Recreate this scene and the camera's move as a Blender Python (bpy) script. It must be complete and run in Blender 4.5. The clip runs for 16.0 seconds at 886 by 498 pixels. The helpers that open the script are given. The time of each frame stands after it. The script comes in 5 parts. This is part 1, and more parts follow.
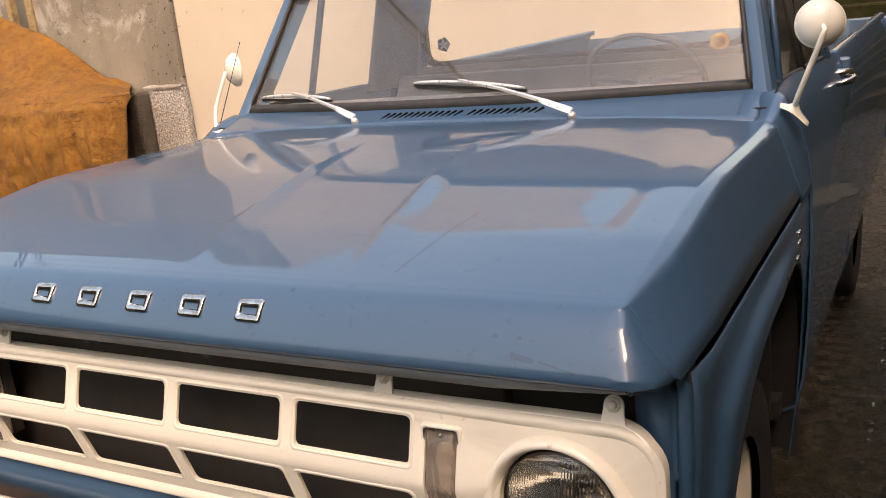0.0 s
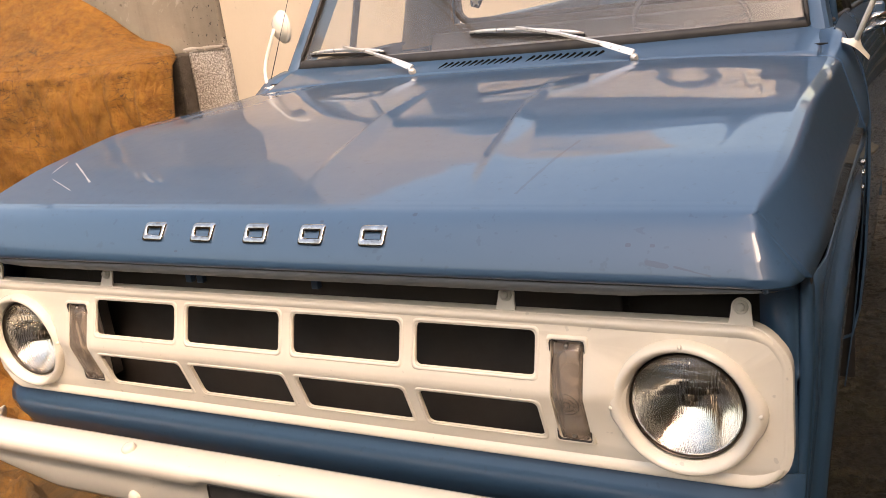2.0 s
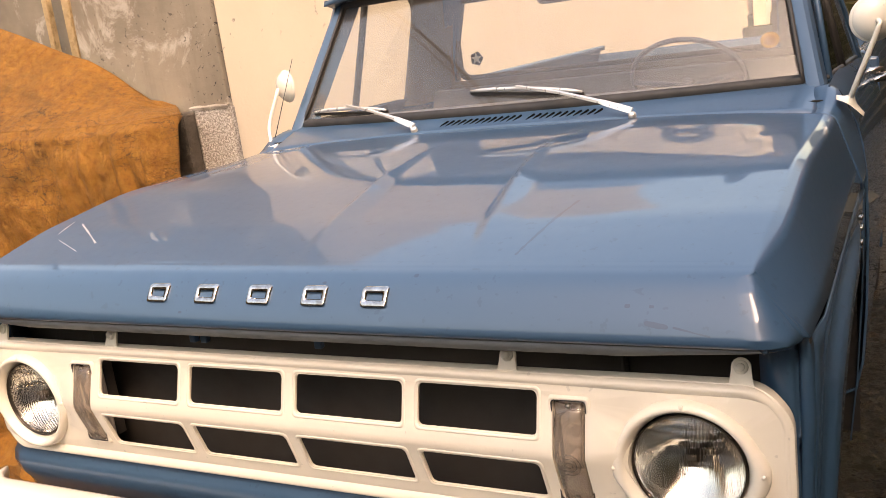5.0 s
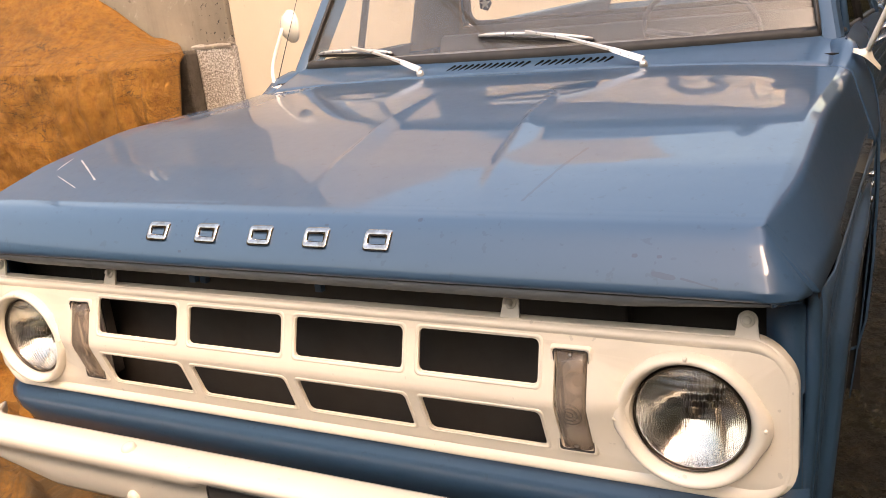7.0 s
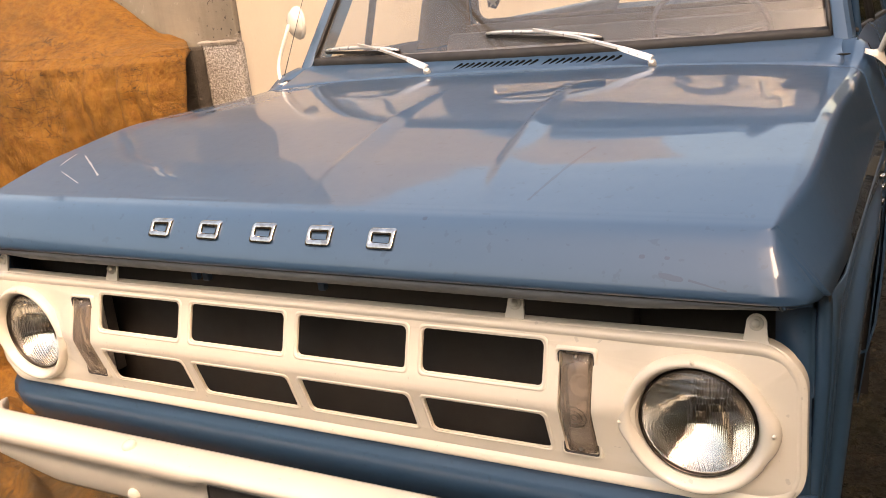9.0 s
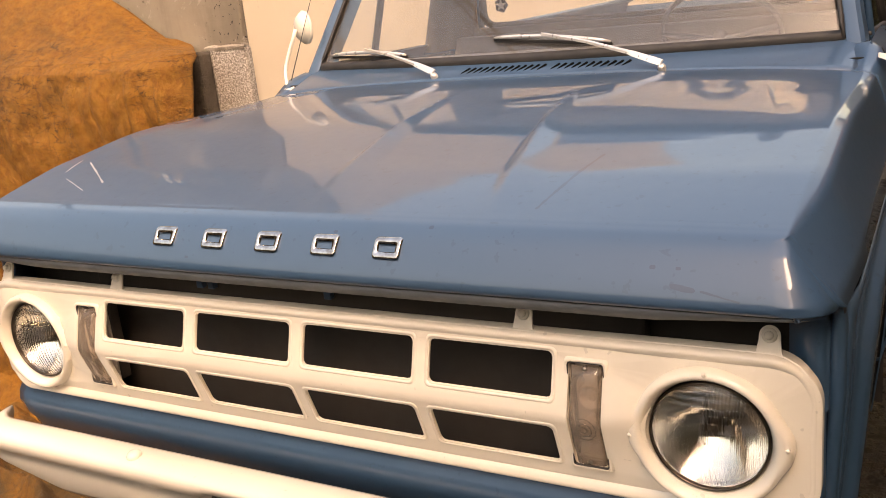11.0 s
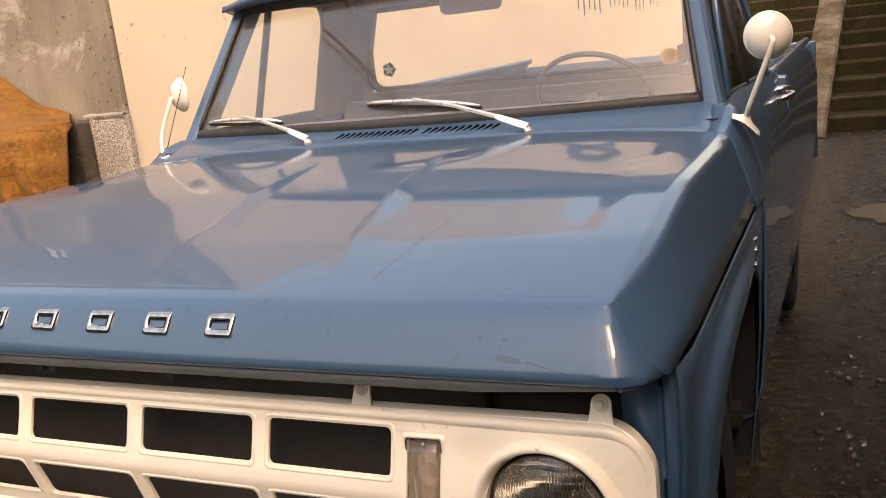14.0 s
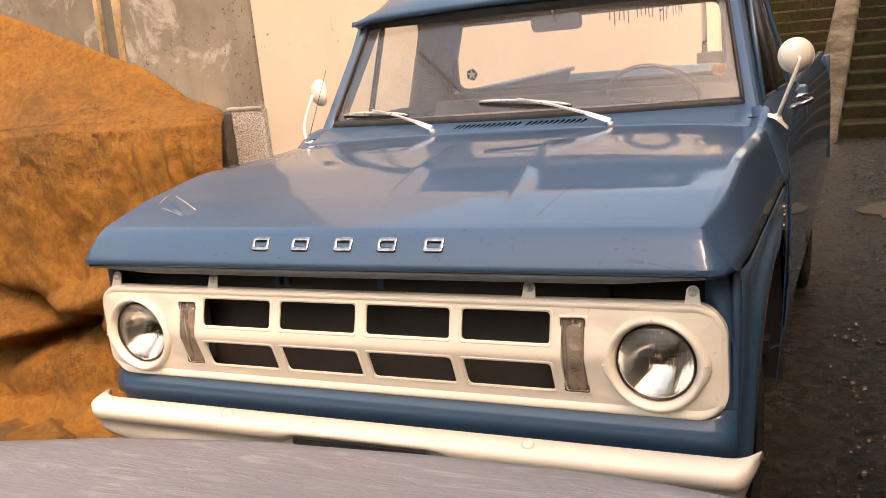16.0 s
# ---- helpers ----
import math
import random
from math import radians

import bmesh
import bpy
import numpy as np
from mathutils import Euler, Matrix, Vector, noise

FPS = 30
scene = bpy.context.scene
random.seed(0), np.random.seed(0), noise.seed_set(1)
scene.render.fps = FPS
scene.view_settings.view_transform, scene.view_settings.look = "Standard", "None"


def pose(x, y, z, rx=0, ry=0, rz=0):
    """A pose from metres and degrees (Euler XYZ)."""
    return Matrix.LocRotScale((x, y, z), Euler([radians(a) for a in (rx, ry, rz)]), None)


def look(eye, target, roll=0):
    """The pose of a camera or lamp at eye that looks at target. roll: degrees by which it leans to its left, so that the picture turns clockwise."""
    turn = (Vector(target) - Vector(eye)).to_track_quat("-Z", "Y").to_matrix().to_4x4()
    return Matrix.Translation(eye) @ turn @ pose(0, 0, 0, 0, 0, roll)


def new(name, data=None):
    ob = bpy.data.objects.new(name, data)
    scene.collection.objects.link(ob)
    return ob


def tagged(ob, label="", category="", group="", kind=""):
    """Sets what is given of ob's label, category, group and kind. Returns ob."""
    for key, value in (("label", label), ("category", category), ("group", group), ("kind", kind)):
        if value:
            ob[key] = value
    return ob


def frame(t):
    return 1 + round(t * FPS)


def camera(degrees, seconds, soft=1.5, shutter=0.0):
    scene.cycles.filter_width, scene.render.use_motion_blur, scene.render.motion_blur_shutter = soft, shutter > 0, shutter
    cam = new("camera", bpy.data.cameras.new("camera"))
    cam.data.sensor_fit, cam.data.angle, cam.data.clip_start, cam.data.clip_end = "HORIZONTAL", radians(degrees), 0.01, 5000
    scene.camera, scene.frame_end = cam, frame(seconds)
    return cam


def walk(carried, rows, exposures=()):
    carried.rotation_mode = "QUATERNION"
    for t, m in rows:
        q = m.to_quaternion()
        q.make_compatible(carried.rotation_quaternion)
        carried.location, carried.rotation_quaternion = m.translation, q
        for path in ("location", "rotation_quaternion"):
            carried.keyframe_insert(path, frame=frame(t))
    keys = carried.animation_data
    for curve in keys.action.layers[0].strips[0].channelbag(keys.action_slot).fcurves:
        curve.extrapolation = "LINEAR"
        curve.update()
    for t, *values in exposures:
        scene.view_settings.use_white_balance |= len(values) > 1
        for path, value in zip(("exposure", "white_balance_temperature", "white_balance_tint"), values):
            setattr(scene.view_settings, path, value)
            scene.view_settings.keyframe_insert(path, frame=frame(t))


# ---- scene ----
cam = camera(52.0, 16.0, 0.5)
PATH = [
    (0, (1.202, -1.078, 1.597), (0.245, 0.602, 1.088), -6.0),
    (0.5, (1.161, -1.138, 1.57), (0.2, 0.557, 1.121), -7.7),
    (1, (1.1, -1.2, 1.562), (0.156, 0.5, 1.092), -7.9),
    (1.5, (1.057, -1.252, 1.556), (0.131, 0.434, 1.009), -7.4),
    (2, (1.045, -1.257, 1.556), (0.117, 0.423, 0.992), -7.3),
    (2.5, (1.048, -1.263, 1.551), (0.119, 0.397, 0.934), -7.6),
    (3, (1.041, -1.27, 1.557), (0.123, 0.382, 0.903), -7.8),
    (3.5, (1.053, -1.264, 1.565), (0.121, 0.409, 0.987), -8.0),
    (4, (1.058, -1.263, 1.579), (0.122, 0.434, 1.085), -8.0),
    (4.2, (1.059, -1.265, 1.58), (0.123, 0.444, 1.125), -7.8),
    (6.3, (1.045, -1.251, 1.565), (0.108, 0.438, 1.046), -6.7),
    (6.5, (1.043, -1.249, 1.563), (0.107, 0.434, 1.022), -6.5),
    (7, (1.039, -1.246, 1.563), (0.103, 0.429, 1.0), -6.3),
    (7.5, (1.037, -1.241, 1.562), (0.097, 0.433, 0.999), -6.1),
    (8, (1.034, -1.237, 1.559), (0.092, 0.436, 0.997), -6.0),
    (10.5, (1.031, -1.213, 1.557), (0.07, 0.448, 0.993), -6.0),
    (11, (1.024, -1.206, 1.562), (0.059, 0.455, 1.005), -6.1),
    (11.5, (1.018, -1.196, 1.566), (0.046, 0.464, 1.018), -6.2),
    (12, (1.033, -1.172, 1.567), (0.035, 0.475, 1.028), -6.7),
    (12.5, (1.081, -1.112, 1.56), (0.014, 0.494, 1.028), -8.4),
    (13, (1.118, -1.046, 1.541), (-0.009, 0.517, 1.006), -10.1),
    (13.5, (1.14, -1.01, 1.533), (0.05, 0.576, 0.987), -10.0),
    (14, (1.138, -1.102, 1.556), (0.307, 0.661, 1.107), -6.5),
    (14.5, (1.146, -1.271, 1.576), (0.345, 0.531, 1.243), -4.9),
    (15, (1.178, -1.465, 1.618), (0.282, 0.289, 1.271), -5.9),
    (15.5, (1.152, -1.67, 1.615), (0.266, 0.078, 1.218), -6.0),
    (16, (1.158, -1.896, 1.623), (0.311, -0.138, 1.181), -5.6),
]
EXPOSURES = [(0, 1.51, 7700, 25), (4, 1.67, 7950, 26), (8, 1.74, 8050, 26), (10.4, 1.55, 8950, 29), (12, 1.59, 8950, 30), (13.4, 1.64, 8800, 30), (14, 1.56, 8200, 27), (14.6, 1.86, 8200, 27), (15.2, 1.72, 8200, 28), (16, 1.62, 8200, 28)]
walk(cam, [(t, look(eye, target, roll)) for t, eye, target, roll in PATH], EXPOSURES)

# ---- light ----
SUN_EL, SUN_AZ = 49.0, 138.0   # degrees; azimuth counted from +y towards +x
world = bpy.data.worlds.new("sky")
scene.world = world
world.use_nodes = True
wn = world.node_tree
sky = wn.nodes.new("ShaderNodeTexSky")
sky.sky_type = "NISHITA"
sky.sun_disc = False
sky.sun_elevation = radians(SUN_EL)
sky.sun_rotation = radians(SUN_AZ)
sky.air_density, sky.dust_density, sky.ozone_density = 2.3, 3.4, 1.6
bg = wn.nodes["Background"]
bg.inputs["Strength"].default_value = 0.15
wn.links.new(sky.outputs[0], bg.inputs[0])
sun = new("sun", bpy.data.lights.new("sun", "SUN"))
sun.data.energy, sun.data.angle, sun.data.color = 1.0, radians(28), (1.0, 0.88, 0.74)
sd = Vector((math.sin(radians(SUN_AZ)) * math.cos(radians(SUN_EL)), math.cos(radians(SUN_AZ)) * math.cos(radians(SUN_EL)), math.sin(radians(SUN_EL))))
sun.matrix_world = look(sd * 30, (0, 0, 0))


# ---- materials ----
class Mat:
    """A small wrapper round a node material with one Principled shader."""

    def __init__(self, name, color, rough=0.5, metal=0.0, coat=0.0, coat_rough=0.05, ior=1.5, trans=0.0):
        self.m = bpy.data.materials.new(name)
        self.m.use_nodes = True
        self.t = self.m.node_tree
        self.p = self.t.nodes["Principled BSDF"]
        self.set("Base Color", color)
        self.set("Roughness", rough)
        self.set("Metallic", metal)
        self.set("Coat Weight", coat)
        self.set("Coat Roughness", coat_rough)
        self.set("IOR", ior)
        self.set("Transmission Weight", trans)
        co = self.t.nodes.new("ShaderNodeTexCoord")
        self.co = co.outputs["Object"]

    def set(self, key, value):
        if hasattr(value, "is_linked"):
            self.t.links.new(value, self.p.inputs[key])
        else:
            self.p.inputs[key].default_value = value

    def mapped(self, scale=(1, 1, 1), rot=(0, 0, 0)):
        n = self.t.nodes.new("ShaderNodeMapping")
        n.inputs["Scale"].default_value = scale
        n.inputs["Rotation"].default_value = [radians(a) for a in rot]
        self.t.links.new(self.co, n.inputs["Vector"])
        return n.outputs[0]

    def noise(self, scale, detail=4, rough=0.55, vec=None, distortion=0.0):
        n = self.t.nodes.new("ShaderNodeTexNoise")
        n.inputs["Scale"].default_value, n.inputs["Detail"].default_value = scale, detail
        n.inputs["Roughness"].default_value, n.inputs["Distortion"].default_value = rough, distortion
        self.t.links.new(vec or self.co, n.inputs["Vector"])
        return n.outputs["Fac"]

    def voronoi(self, scale, vec=None, feature="F1", out="Distance"):
        n = self.t.nodes.new("ShaderNodeTexVoronoi")
        n.feature = feature
        n.inputs["Scale"].default_value = scale
        self.t.links.new(vec or self.co, n.inputs["Vector"])
        return n.outputs[out]

    def wave(self, scale, distortion=0.0, vec=None, direction="X"):
        n = self.t.nodes.new("ShaderNodeTexWave")
        n.bands_direction = direction
        n.inputs["Scale"].default_value, n.inputs["Distortion"].default_value = scale, distortion
        self.t.links.new(vec or self.co, n.inputs["Vector"])
        return n.outputs["Fac"]

    def ramp(self, fac, stops):
        n = self.t.nodes.new("ShaderNodeValToRGB")
        el = n.color_ramp.elements
        while len(el) < len(stops):
            el.new(0.5)
        for e, (pos, col) in zip(el, stops):
            e.position = pos
            e.color = col if hasattr(col, "__len__") else (col, col, col, 1)
        self.t.links.new(fac, n.inputs["Fac"])
        return n.outputs["Color"]

    def mix(self, fac, a, b, kind="MIX"):
        n = self.t.nodes.new("ShaderNodeMix")
        n.data_type, n.blend_type = "RGBA", kind
        ins = {"Factor": n.inputs[0], "A": n.inputs[6], "B": n.inputs[7]}
        for key, v in (("Factor", fac), ("A", a), ("B", b)):
            if hasattr(v, "is_linked"):
                self.t.links.new(v, ins[key])
            else:
                ins[key].default_value = v
        return n.outputs[2]

    def random(self):
        return self.t.nodes.new("ShaderNodeObjectInfo").outputs["Random"]

    def bump(self, height, strength=0.3, distance=0.01, coat=False):
        n = self.t.nodes.new("ShaderNodeBump")
        n.inputs["Strength"].default_value, n.inputs["Distance"].default_value = strength, distance
        self.t.links.new(height, n.inputs["Height"])
        self.set("Normal", n.outputs[0])
        if coat:
            self.set("Coat Normal", n.outputs[0])
        return self


def car_paint(name, base, dirt, rough=0.42, fly=0.668):
    k = Mat(name, base, rough, 0.0, 0.8, 0.05)
    big = k.noise(2.3, 5, 0.6)
    fine = k.noise(38, 6, 0.65)
    specks = k.ramp(k.noise(62, 2, 0.5), [(fly, 0.0), (fly + 0.025, 1.0)])
    c = k.mix(k.ramp(big, [(0.35, 0.0), (0.75, 0.35)]), base, dirt)
    c = k.mix(k.mix(specks, (0, 0, 0, 1), (0.28, 0.28, 0.28, 1)), c, (base[0] * 0.4, base[1] * 0.4, base[2] * 0.4, 1))
    k.set("Base Color", c)
    k.set("Coat IOR", 1.52)
    k.set("Coat Roughness", k.ramp(big, [(0.3, 0.012), (0.8, 0.045)]))
    k.set("Roughness", k.ramp(fine, [(0.3, rough), (0.7, rough + 0.03)]))
    k.bump(k.noise(2.0, 1, 0.3), 0.02, 0.006, coat=True)
    return k.m


M_BLUE = car_paint("blue_paint", (0.027, 0.075, 0.138, 1), (0.048, 0.092, 0.147, 1))


def worn_hood():
    """The same paint with fly specks, a long dull line, a dark smudge and white scuffs."""
    m = car_paint("blue_hood_paint", (0.027, 0.075, 0.138, 1), (0.048, 0.092, 0.147, 1))
    t = m.node_tree
    p = t.nodes["Principled BSDF"]
    co = t.nodes.new("ShaderNodeTexCoord")
    wob = t.nodes.new("ShaderNodeTexNoise")
    wob.inputs["Scale"].default_value, wob.inputs["Detail"].default_value = 30, 4

    def math_node(op, *vals):
        n = t.nodes.new("ShaderNodeMath")
        n.operation = op
        for i, v in enumerate(vals):
            if hasattr(v, "is_linked"):
                t.links.new(v, n.inputs[i])
            else:
                n.inputs[i].default_value = v
        return n.outputs[0]

    def vec_node(op, *vals, out=0):
        n = t.nodes.new("ShaderNodeVectorMath")
        n.operation = op
        for i, v in enumerate(vals):
            sock = n.inputs["Scale"] if op == "SCALE" and i == 1 else n.inputs[i]
            if hasattr(v, "is_linked"):
                t.links.new(v, sock)
            else:
                sock.default_value = v
        return n.outputs[out]

    def stroke(a, b, width, flat=(1, 1, 0)):
        """1 inside a ragged line from a to b."""
        ab = Vector([(q - p) * f for p, q, f in zip(a, b, flat)])
        rel = vec_node("MULTIPLY", vec_node("SUBTRACT", co.outputs["Object"], a), flat)
        h = math_node("DIVIDE", vec_node("DOT_PRODUCT", rel, tuple(ab), out=1), ab.length_squared)
        h = math_node("MINIMUM", math_node("MAXIMUM", h, 0.0), 1.0)
        off = vec_node("SUBTRACT", rel, vec_node("SCALE", tuple(ab), h))
        d = math_node("ADD", vec_node("LENGTH", off, out=1), math_node("MULTIPLY", math_node("SUBTRACT", wob.outputs[0], 0.5), width * 2.4))
        return math_node("LESS_THAN", d, width)

    def layer(mask, colour):
        old = p.inputs["Base Color"].links[0].from_socket
        mix = t.nodes.new("ShaderNodeMix")
        mix.data_type = "RGBA"
        t.links.new(mask, mix.inputs[0])
        t.links.new(old, mix.inputs[6])
        mix.inputs[7].default_value = colour
        t.links.new(mix.outputs[2], p.inputs["Base Color"])

    marks = stroke((0.495, 0.30, 1.258), (0.458, 0.075, 1.225), 0.0028)
    marks = math_node("MAXIMUM", marks, stroke((0.700, -0.05, 1.134), (0.728, -0.05, 1.131), 0.0032, (1, 0, 1)))
    marks = math_node("MAXIMUM", marks, stroke((0.740, -0.05, 1.130), (0.79, -0.05, 1.120), 0.0015, (1, 0, 1)))
    for x, z in ((0.668, 1.156), (0.704, 1.156), (0.30, 1.19), (0.12, 1.18), (-0.2, 1.13)):
        marks = math_node("MAXIMUM", marks, stroke((x, -0.04, z), (x + 0.004, -0.04, z), 0.0018, (1, 0, 1)))
    layer(marks, (0.024, 0.050, 0.092, 1))
    scuff = stroke((-0.775, 0.19, 1.236), (-0.80, 0.26, 1.238), 0.0016)
    scuff = math_node("MAXIMUM", scuff, stroke((-0.76, 0.25, 1.238), (-0.60, 0.14, 1.235), 0.0018))
    scuff = math_node("MAXIMUM", scuff, stroke((-0.735, 0.155, 1.236), (-0.62, 0.10, 1.232), 0.0012))
    layer(scuff, (0.42, 0.43, 0.44, 1))
    return m


M_HOOD = worn_hood()
M_CREAM = car_paint("cream_white_paint", (0.82, 0.755, 0.63, 1), (0.68, 0.59, 0.455, 1), 0.5, 0.72)


def plain(name, base, other, rough, scale, metal=0.0, bump=0.15, coat=0.0):
    k = Mat(name, base, rough, metal, coat)
    n = k.noise(scale, 6, 0.6)
    k.set("Base Color", k.mix(k.ramp(n, [(0.3, 0.0), (0.75, 1.0)]), base, other))
    k.set("Roughness", k.ramp(k.noise(scale * 4, 4), [(0.3, max(rough - 0.08, 0.02)), (0.7, min(rough + 0.08, 1))]))
    k.bump(k.noise(scale * 6, 5), bump, 0.004)
    return k.m


M_CHROME = plain("chrome", (0.66, 0.64, 0.61, 1), (0.30, 0.25, 0.21, 1), 0.12, 60, 1.0, 0.05)
M_BLACK = plain("black_rubber", (0.018, 0.017, 0.016, 1), (0.04, 0.036, 0.032, 1), 0.6, 20)
M_DARK = plain("dark_cavity_metal", (0.030, 0.025, 0.021, 1), (0.050, 0.041, 0.033, 1), 0.75, 9)
M_SLOT = plain("black_slot", (0.006, 0.006, 0.006, 1), (0.010, 0.009, 0.008, 1), 0.9, 20)
M_SLOT.node_tree.nodes["Principled BSDF"].inputs["Specular IOR Level"].default_value = 0.0
M_TYRE = plain("tyre_rubber", (0.012, 0.012, 0.011, 1), (0.024, 0.020, 0.016, 1), 0.8, 12)
# Near-black paints in the deep shade of wheel arches and underbody.
M_UNDER = plain("underbody_shade_black", (0.007, 0.006, 0.006, 1), (0.013, 0.011, 0.009, 1), 0.9, 14)
M_PLATE = plain("dark_grey_plate", (0.035, 0.033, 0.03, 1), (0.07, 0.065, 0.06, 1), 0.45, 25)
M_PLATE_INK = plain("pale_grey_plate_ink", (0.36, 0.34, 0.31, 1), (0.28, 0.26, 0.23, 1), 0.5, 30)
M_REFLECTOR = plain("silvered_reflector", (0.90, 0.88, 0.85, 1), (0.8, 0.77, 0.72, 1), 0.05, 8, 1.0, 0.02)
M_SEAT = plain("grey_blue_vinyl", (0.19, 0.19, 0.20, 1), (0.13, 0.13, 0.14, 1), 0.5, 6)
M_DASH = plain("grey_blue_dash_paint", (0.10, 0.115, 0.14, 1), (0.07, 0.08, 0.10, 1), 0.45, 5)


def glass(name, tint=(1, 1, 1, 1), rough=0.0, ior=1.45):
    k = Mat(name, tint, rough, ior=ior, trans=1.0)
    return k


kg = glass("window_glass", (0.93, 0.93, 0.90, 1))
kg.set("Roughness", kg.ramp(kg.noise(3, 4), [(0.4, 0.0), (0.9, 0.03)]))
M_GLASS = kg.m


def dust_veil_glass():
    """Clear pane; its dust film also paints in the veil of reflections."""
    k = glass("dust_veil_windscreen_glass", (0.95, 0.95, 0.92, 1))
    out = k.t.nodes["Material Output"]
    film = k.t.nodes.new("ShaderNodeBsdfDiffuse")
    film.inputs["Color"].default_value = (0.52, 0.45, 0.38, 1)
    mixer = k.t.nodes.new("ShaderNodeMixShader")
    k.t.links.new(k.ramp(k.noise(2.5, 5, 0.6), [(0.3, 0.025), (0.75, 0.07)]), mixer.inputs[0])
    k.t.links.new(k.p.outputs[0], mixer.inputs[1])
    k.t.links.new(film.outputs[0], mixer.inputs[2])
    k.t.links.new(mixer.outputs[0], out.inputs["Surface"])
    return k.m


M_SCREEN = dust_veil_glass()
M_ROOF_FILL = plain("pale_grey_roof_fill", (0.46, 0.43, 0.39, 1), (0.38, 0.35, 0.31, 1), 0.8, 8)
M_SILVER = plain("dull_silver", (0.74, 0.71, 0.66, 1), (0.60, 0.57, 0.52, 1), 0.32, 16, 0.55, 0.04)
M_TRIM = plain("warm_grey_cab_trim", (0.15, 0.13, 0.12, 1), (0.11, 0.096, 0.088, 1), 0.6, 6)
M_LAMPBODY = plain("dull_lamp_body", (0.60, 0.54, 0.47, 1), (0.46, 0.40, 0.34, 1), 0.45, 12)
M_LIP = plain("dull_grey_blue_metal", (0.16, 0.175, 0.18, 1), (0.10, 0.115, 0.125, 1), 0.5, 9)
M_OCHRE = plain("ochre_puddle_sheen", (0.085, 0.065, 0.030, 1), (0.065, 0.050, 0.026, 1), 0.8, 5)
kl = glass("fluted_lamp_glass", (0.97, 0.95, 0.90, 1))
sep = kl.t.nodes.new("ShaderNodeSeparateXYZ")
kl.t.links.new(kl.co, sep.inputs[0])
flutes = kl.mix(0.35, kl.wave(44, 0.0), kl.wave(118, 0.4))
prisms = kl.mix(0.4, kl.wave(30, 1.2, direction="Z"), kl.wave(70, 0.0))
kl.bump(kl.mix(kl.ramp(sep.outputs[2], [(0.905, 0.0), (0.912, 1.0)]), flutes, prisms), 0.24, 0.003)
M_LENS = kl.m
ks = glass("smoky_lamp_plastic", (0.66, 0.59, 0.52, 1), 0.12)
ks.bump(ks.noise(40, 3), 0.08, 0.002)
haze = ks.t.nodes.new("ShaderNodeBsdfDiffuse")
haze.inputs["Color"].default_value = (0.42, 0.36, 0.30, 1)
blend = ks.t.nodes.new("ShaderNodeMixShader")
ks.t.links.new(ks.ramp(ks.noise(14, 4), [(0.3, 0.14), (0.7, 0.34)]), blend.inputs[0])
ks.t.links.new(ks.p.outputs[0], blend.inputs[1])
ks.t.links.new(haze.outputs[0], blend.inputs[2])
ks.t.links.new(blend.outputs[0], ks.t.nodes["Material Output"].inputs["Surface"])
M_SIGNAL = ks.m


def m_wall():
    k = Mat("cream_plaster", (0.74, 0.60, 0.42, 1), 0.85)
    big = k.noise(0.9, 6, 0.6)
    spots = k.ramp(k.noise(16, 3, 0.6), [(0.66, 0.0), (0.72, 1.0)])
    patch = k.ramp(k.noise(1.3, 3, 0.5), [(0.52, 0.0), (0.68, 1.0)])
    c = k.mix(k.ramp(big, [(0.3, 0.0), (0.7, 1.0)]), (0.83, 0.73, 0.57, 1), (0.76, 0.635, 0.47, 1))
    c = k.mix(k.mix(patch, (0, 0, 0, 1), spots), c, (0.16, 0.12, 0.09, 1))
    k.set("Base Color", c)
    k.bump(k.noise(45, 6, 0.6), 0.25, 0.006)
    return k.m


def m_cement():
    k = Mat("grey_cement_render", (0.3, 0.27, 0.22, 1), 0.9)
    big = k.noise(2.2, 7, 0.62)
    streak = k.noise(2.0, 5, 0.6, k.mapped((5, 5, 0.6)))
    pits = k.ramp(k.noise(48, 3, 0.6, distortion=0.4), [(0.632, 0.0), (0.655, 1.0)])
    pitzone = k.ramp(k.noise(2.4, 3), [(0.46, 0.0), (0.58, 1.0)])
    c = k.mix(k.ramp(big, [(0.3, 0.0), (0.7, 1.0)]), (0.14, 0.116, 0.086, 1), (0.285, 0.24, 0.18, 1))
    c = k.mix(k.ramp(streak, [(0.5, 0.0), (0.75, 0.7)]), c, (0.15, 0.12, 0.09, 1))
    pale = k.ramp(k.noise(5, 8, 0.75, distortion=0.5), [(0.53, 0.0), (0.62, 1.0)])
    c = k.mix(k.mix(1.0, pale, (0.55, 0.55, 0.55, 1), "MULTIPLY"), c, (0.50, 0.45, 0.38, 1))
    c = k.mix(k.mix(pitzone, (0, 0, 0, 1), pits), c, (0.04, 0.033, 0.027, 1))
    k.set("Base Color", c)
    k.bump(k.noise(16, 8, 0.7), 0.35, 0.008)
    return k.m


def m_pebble():
    k = Mat("pebbledash_concrete", (0.4, 0.37, 0.33, 1), 0.9)
    v = k.voronoi(150)
    stones = k.ramp(k.noise(130, 3, 0.6), [(0.40, 0.0), (0.62, 1.0)])
    c = k.mix(stones, (0.24, 0.205, 0.17, 1), (0.62, 0.57, 0.50, 1))
    c = k.mix(k.ramp(k.noise(5, 6, 0.65), [(0.45, 0.0), (0.75, 0.6)]), c, (0.26, 0.22, 0.18, 1))
    k.set("Base Color", c)
    k.bump(v, 0.6, 0.006)
    return k.m


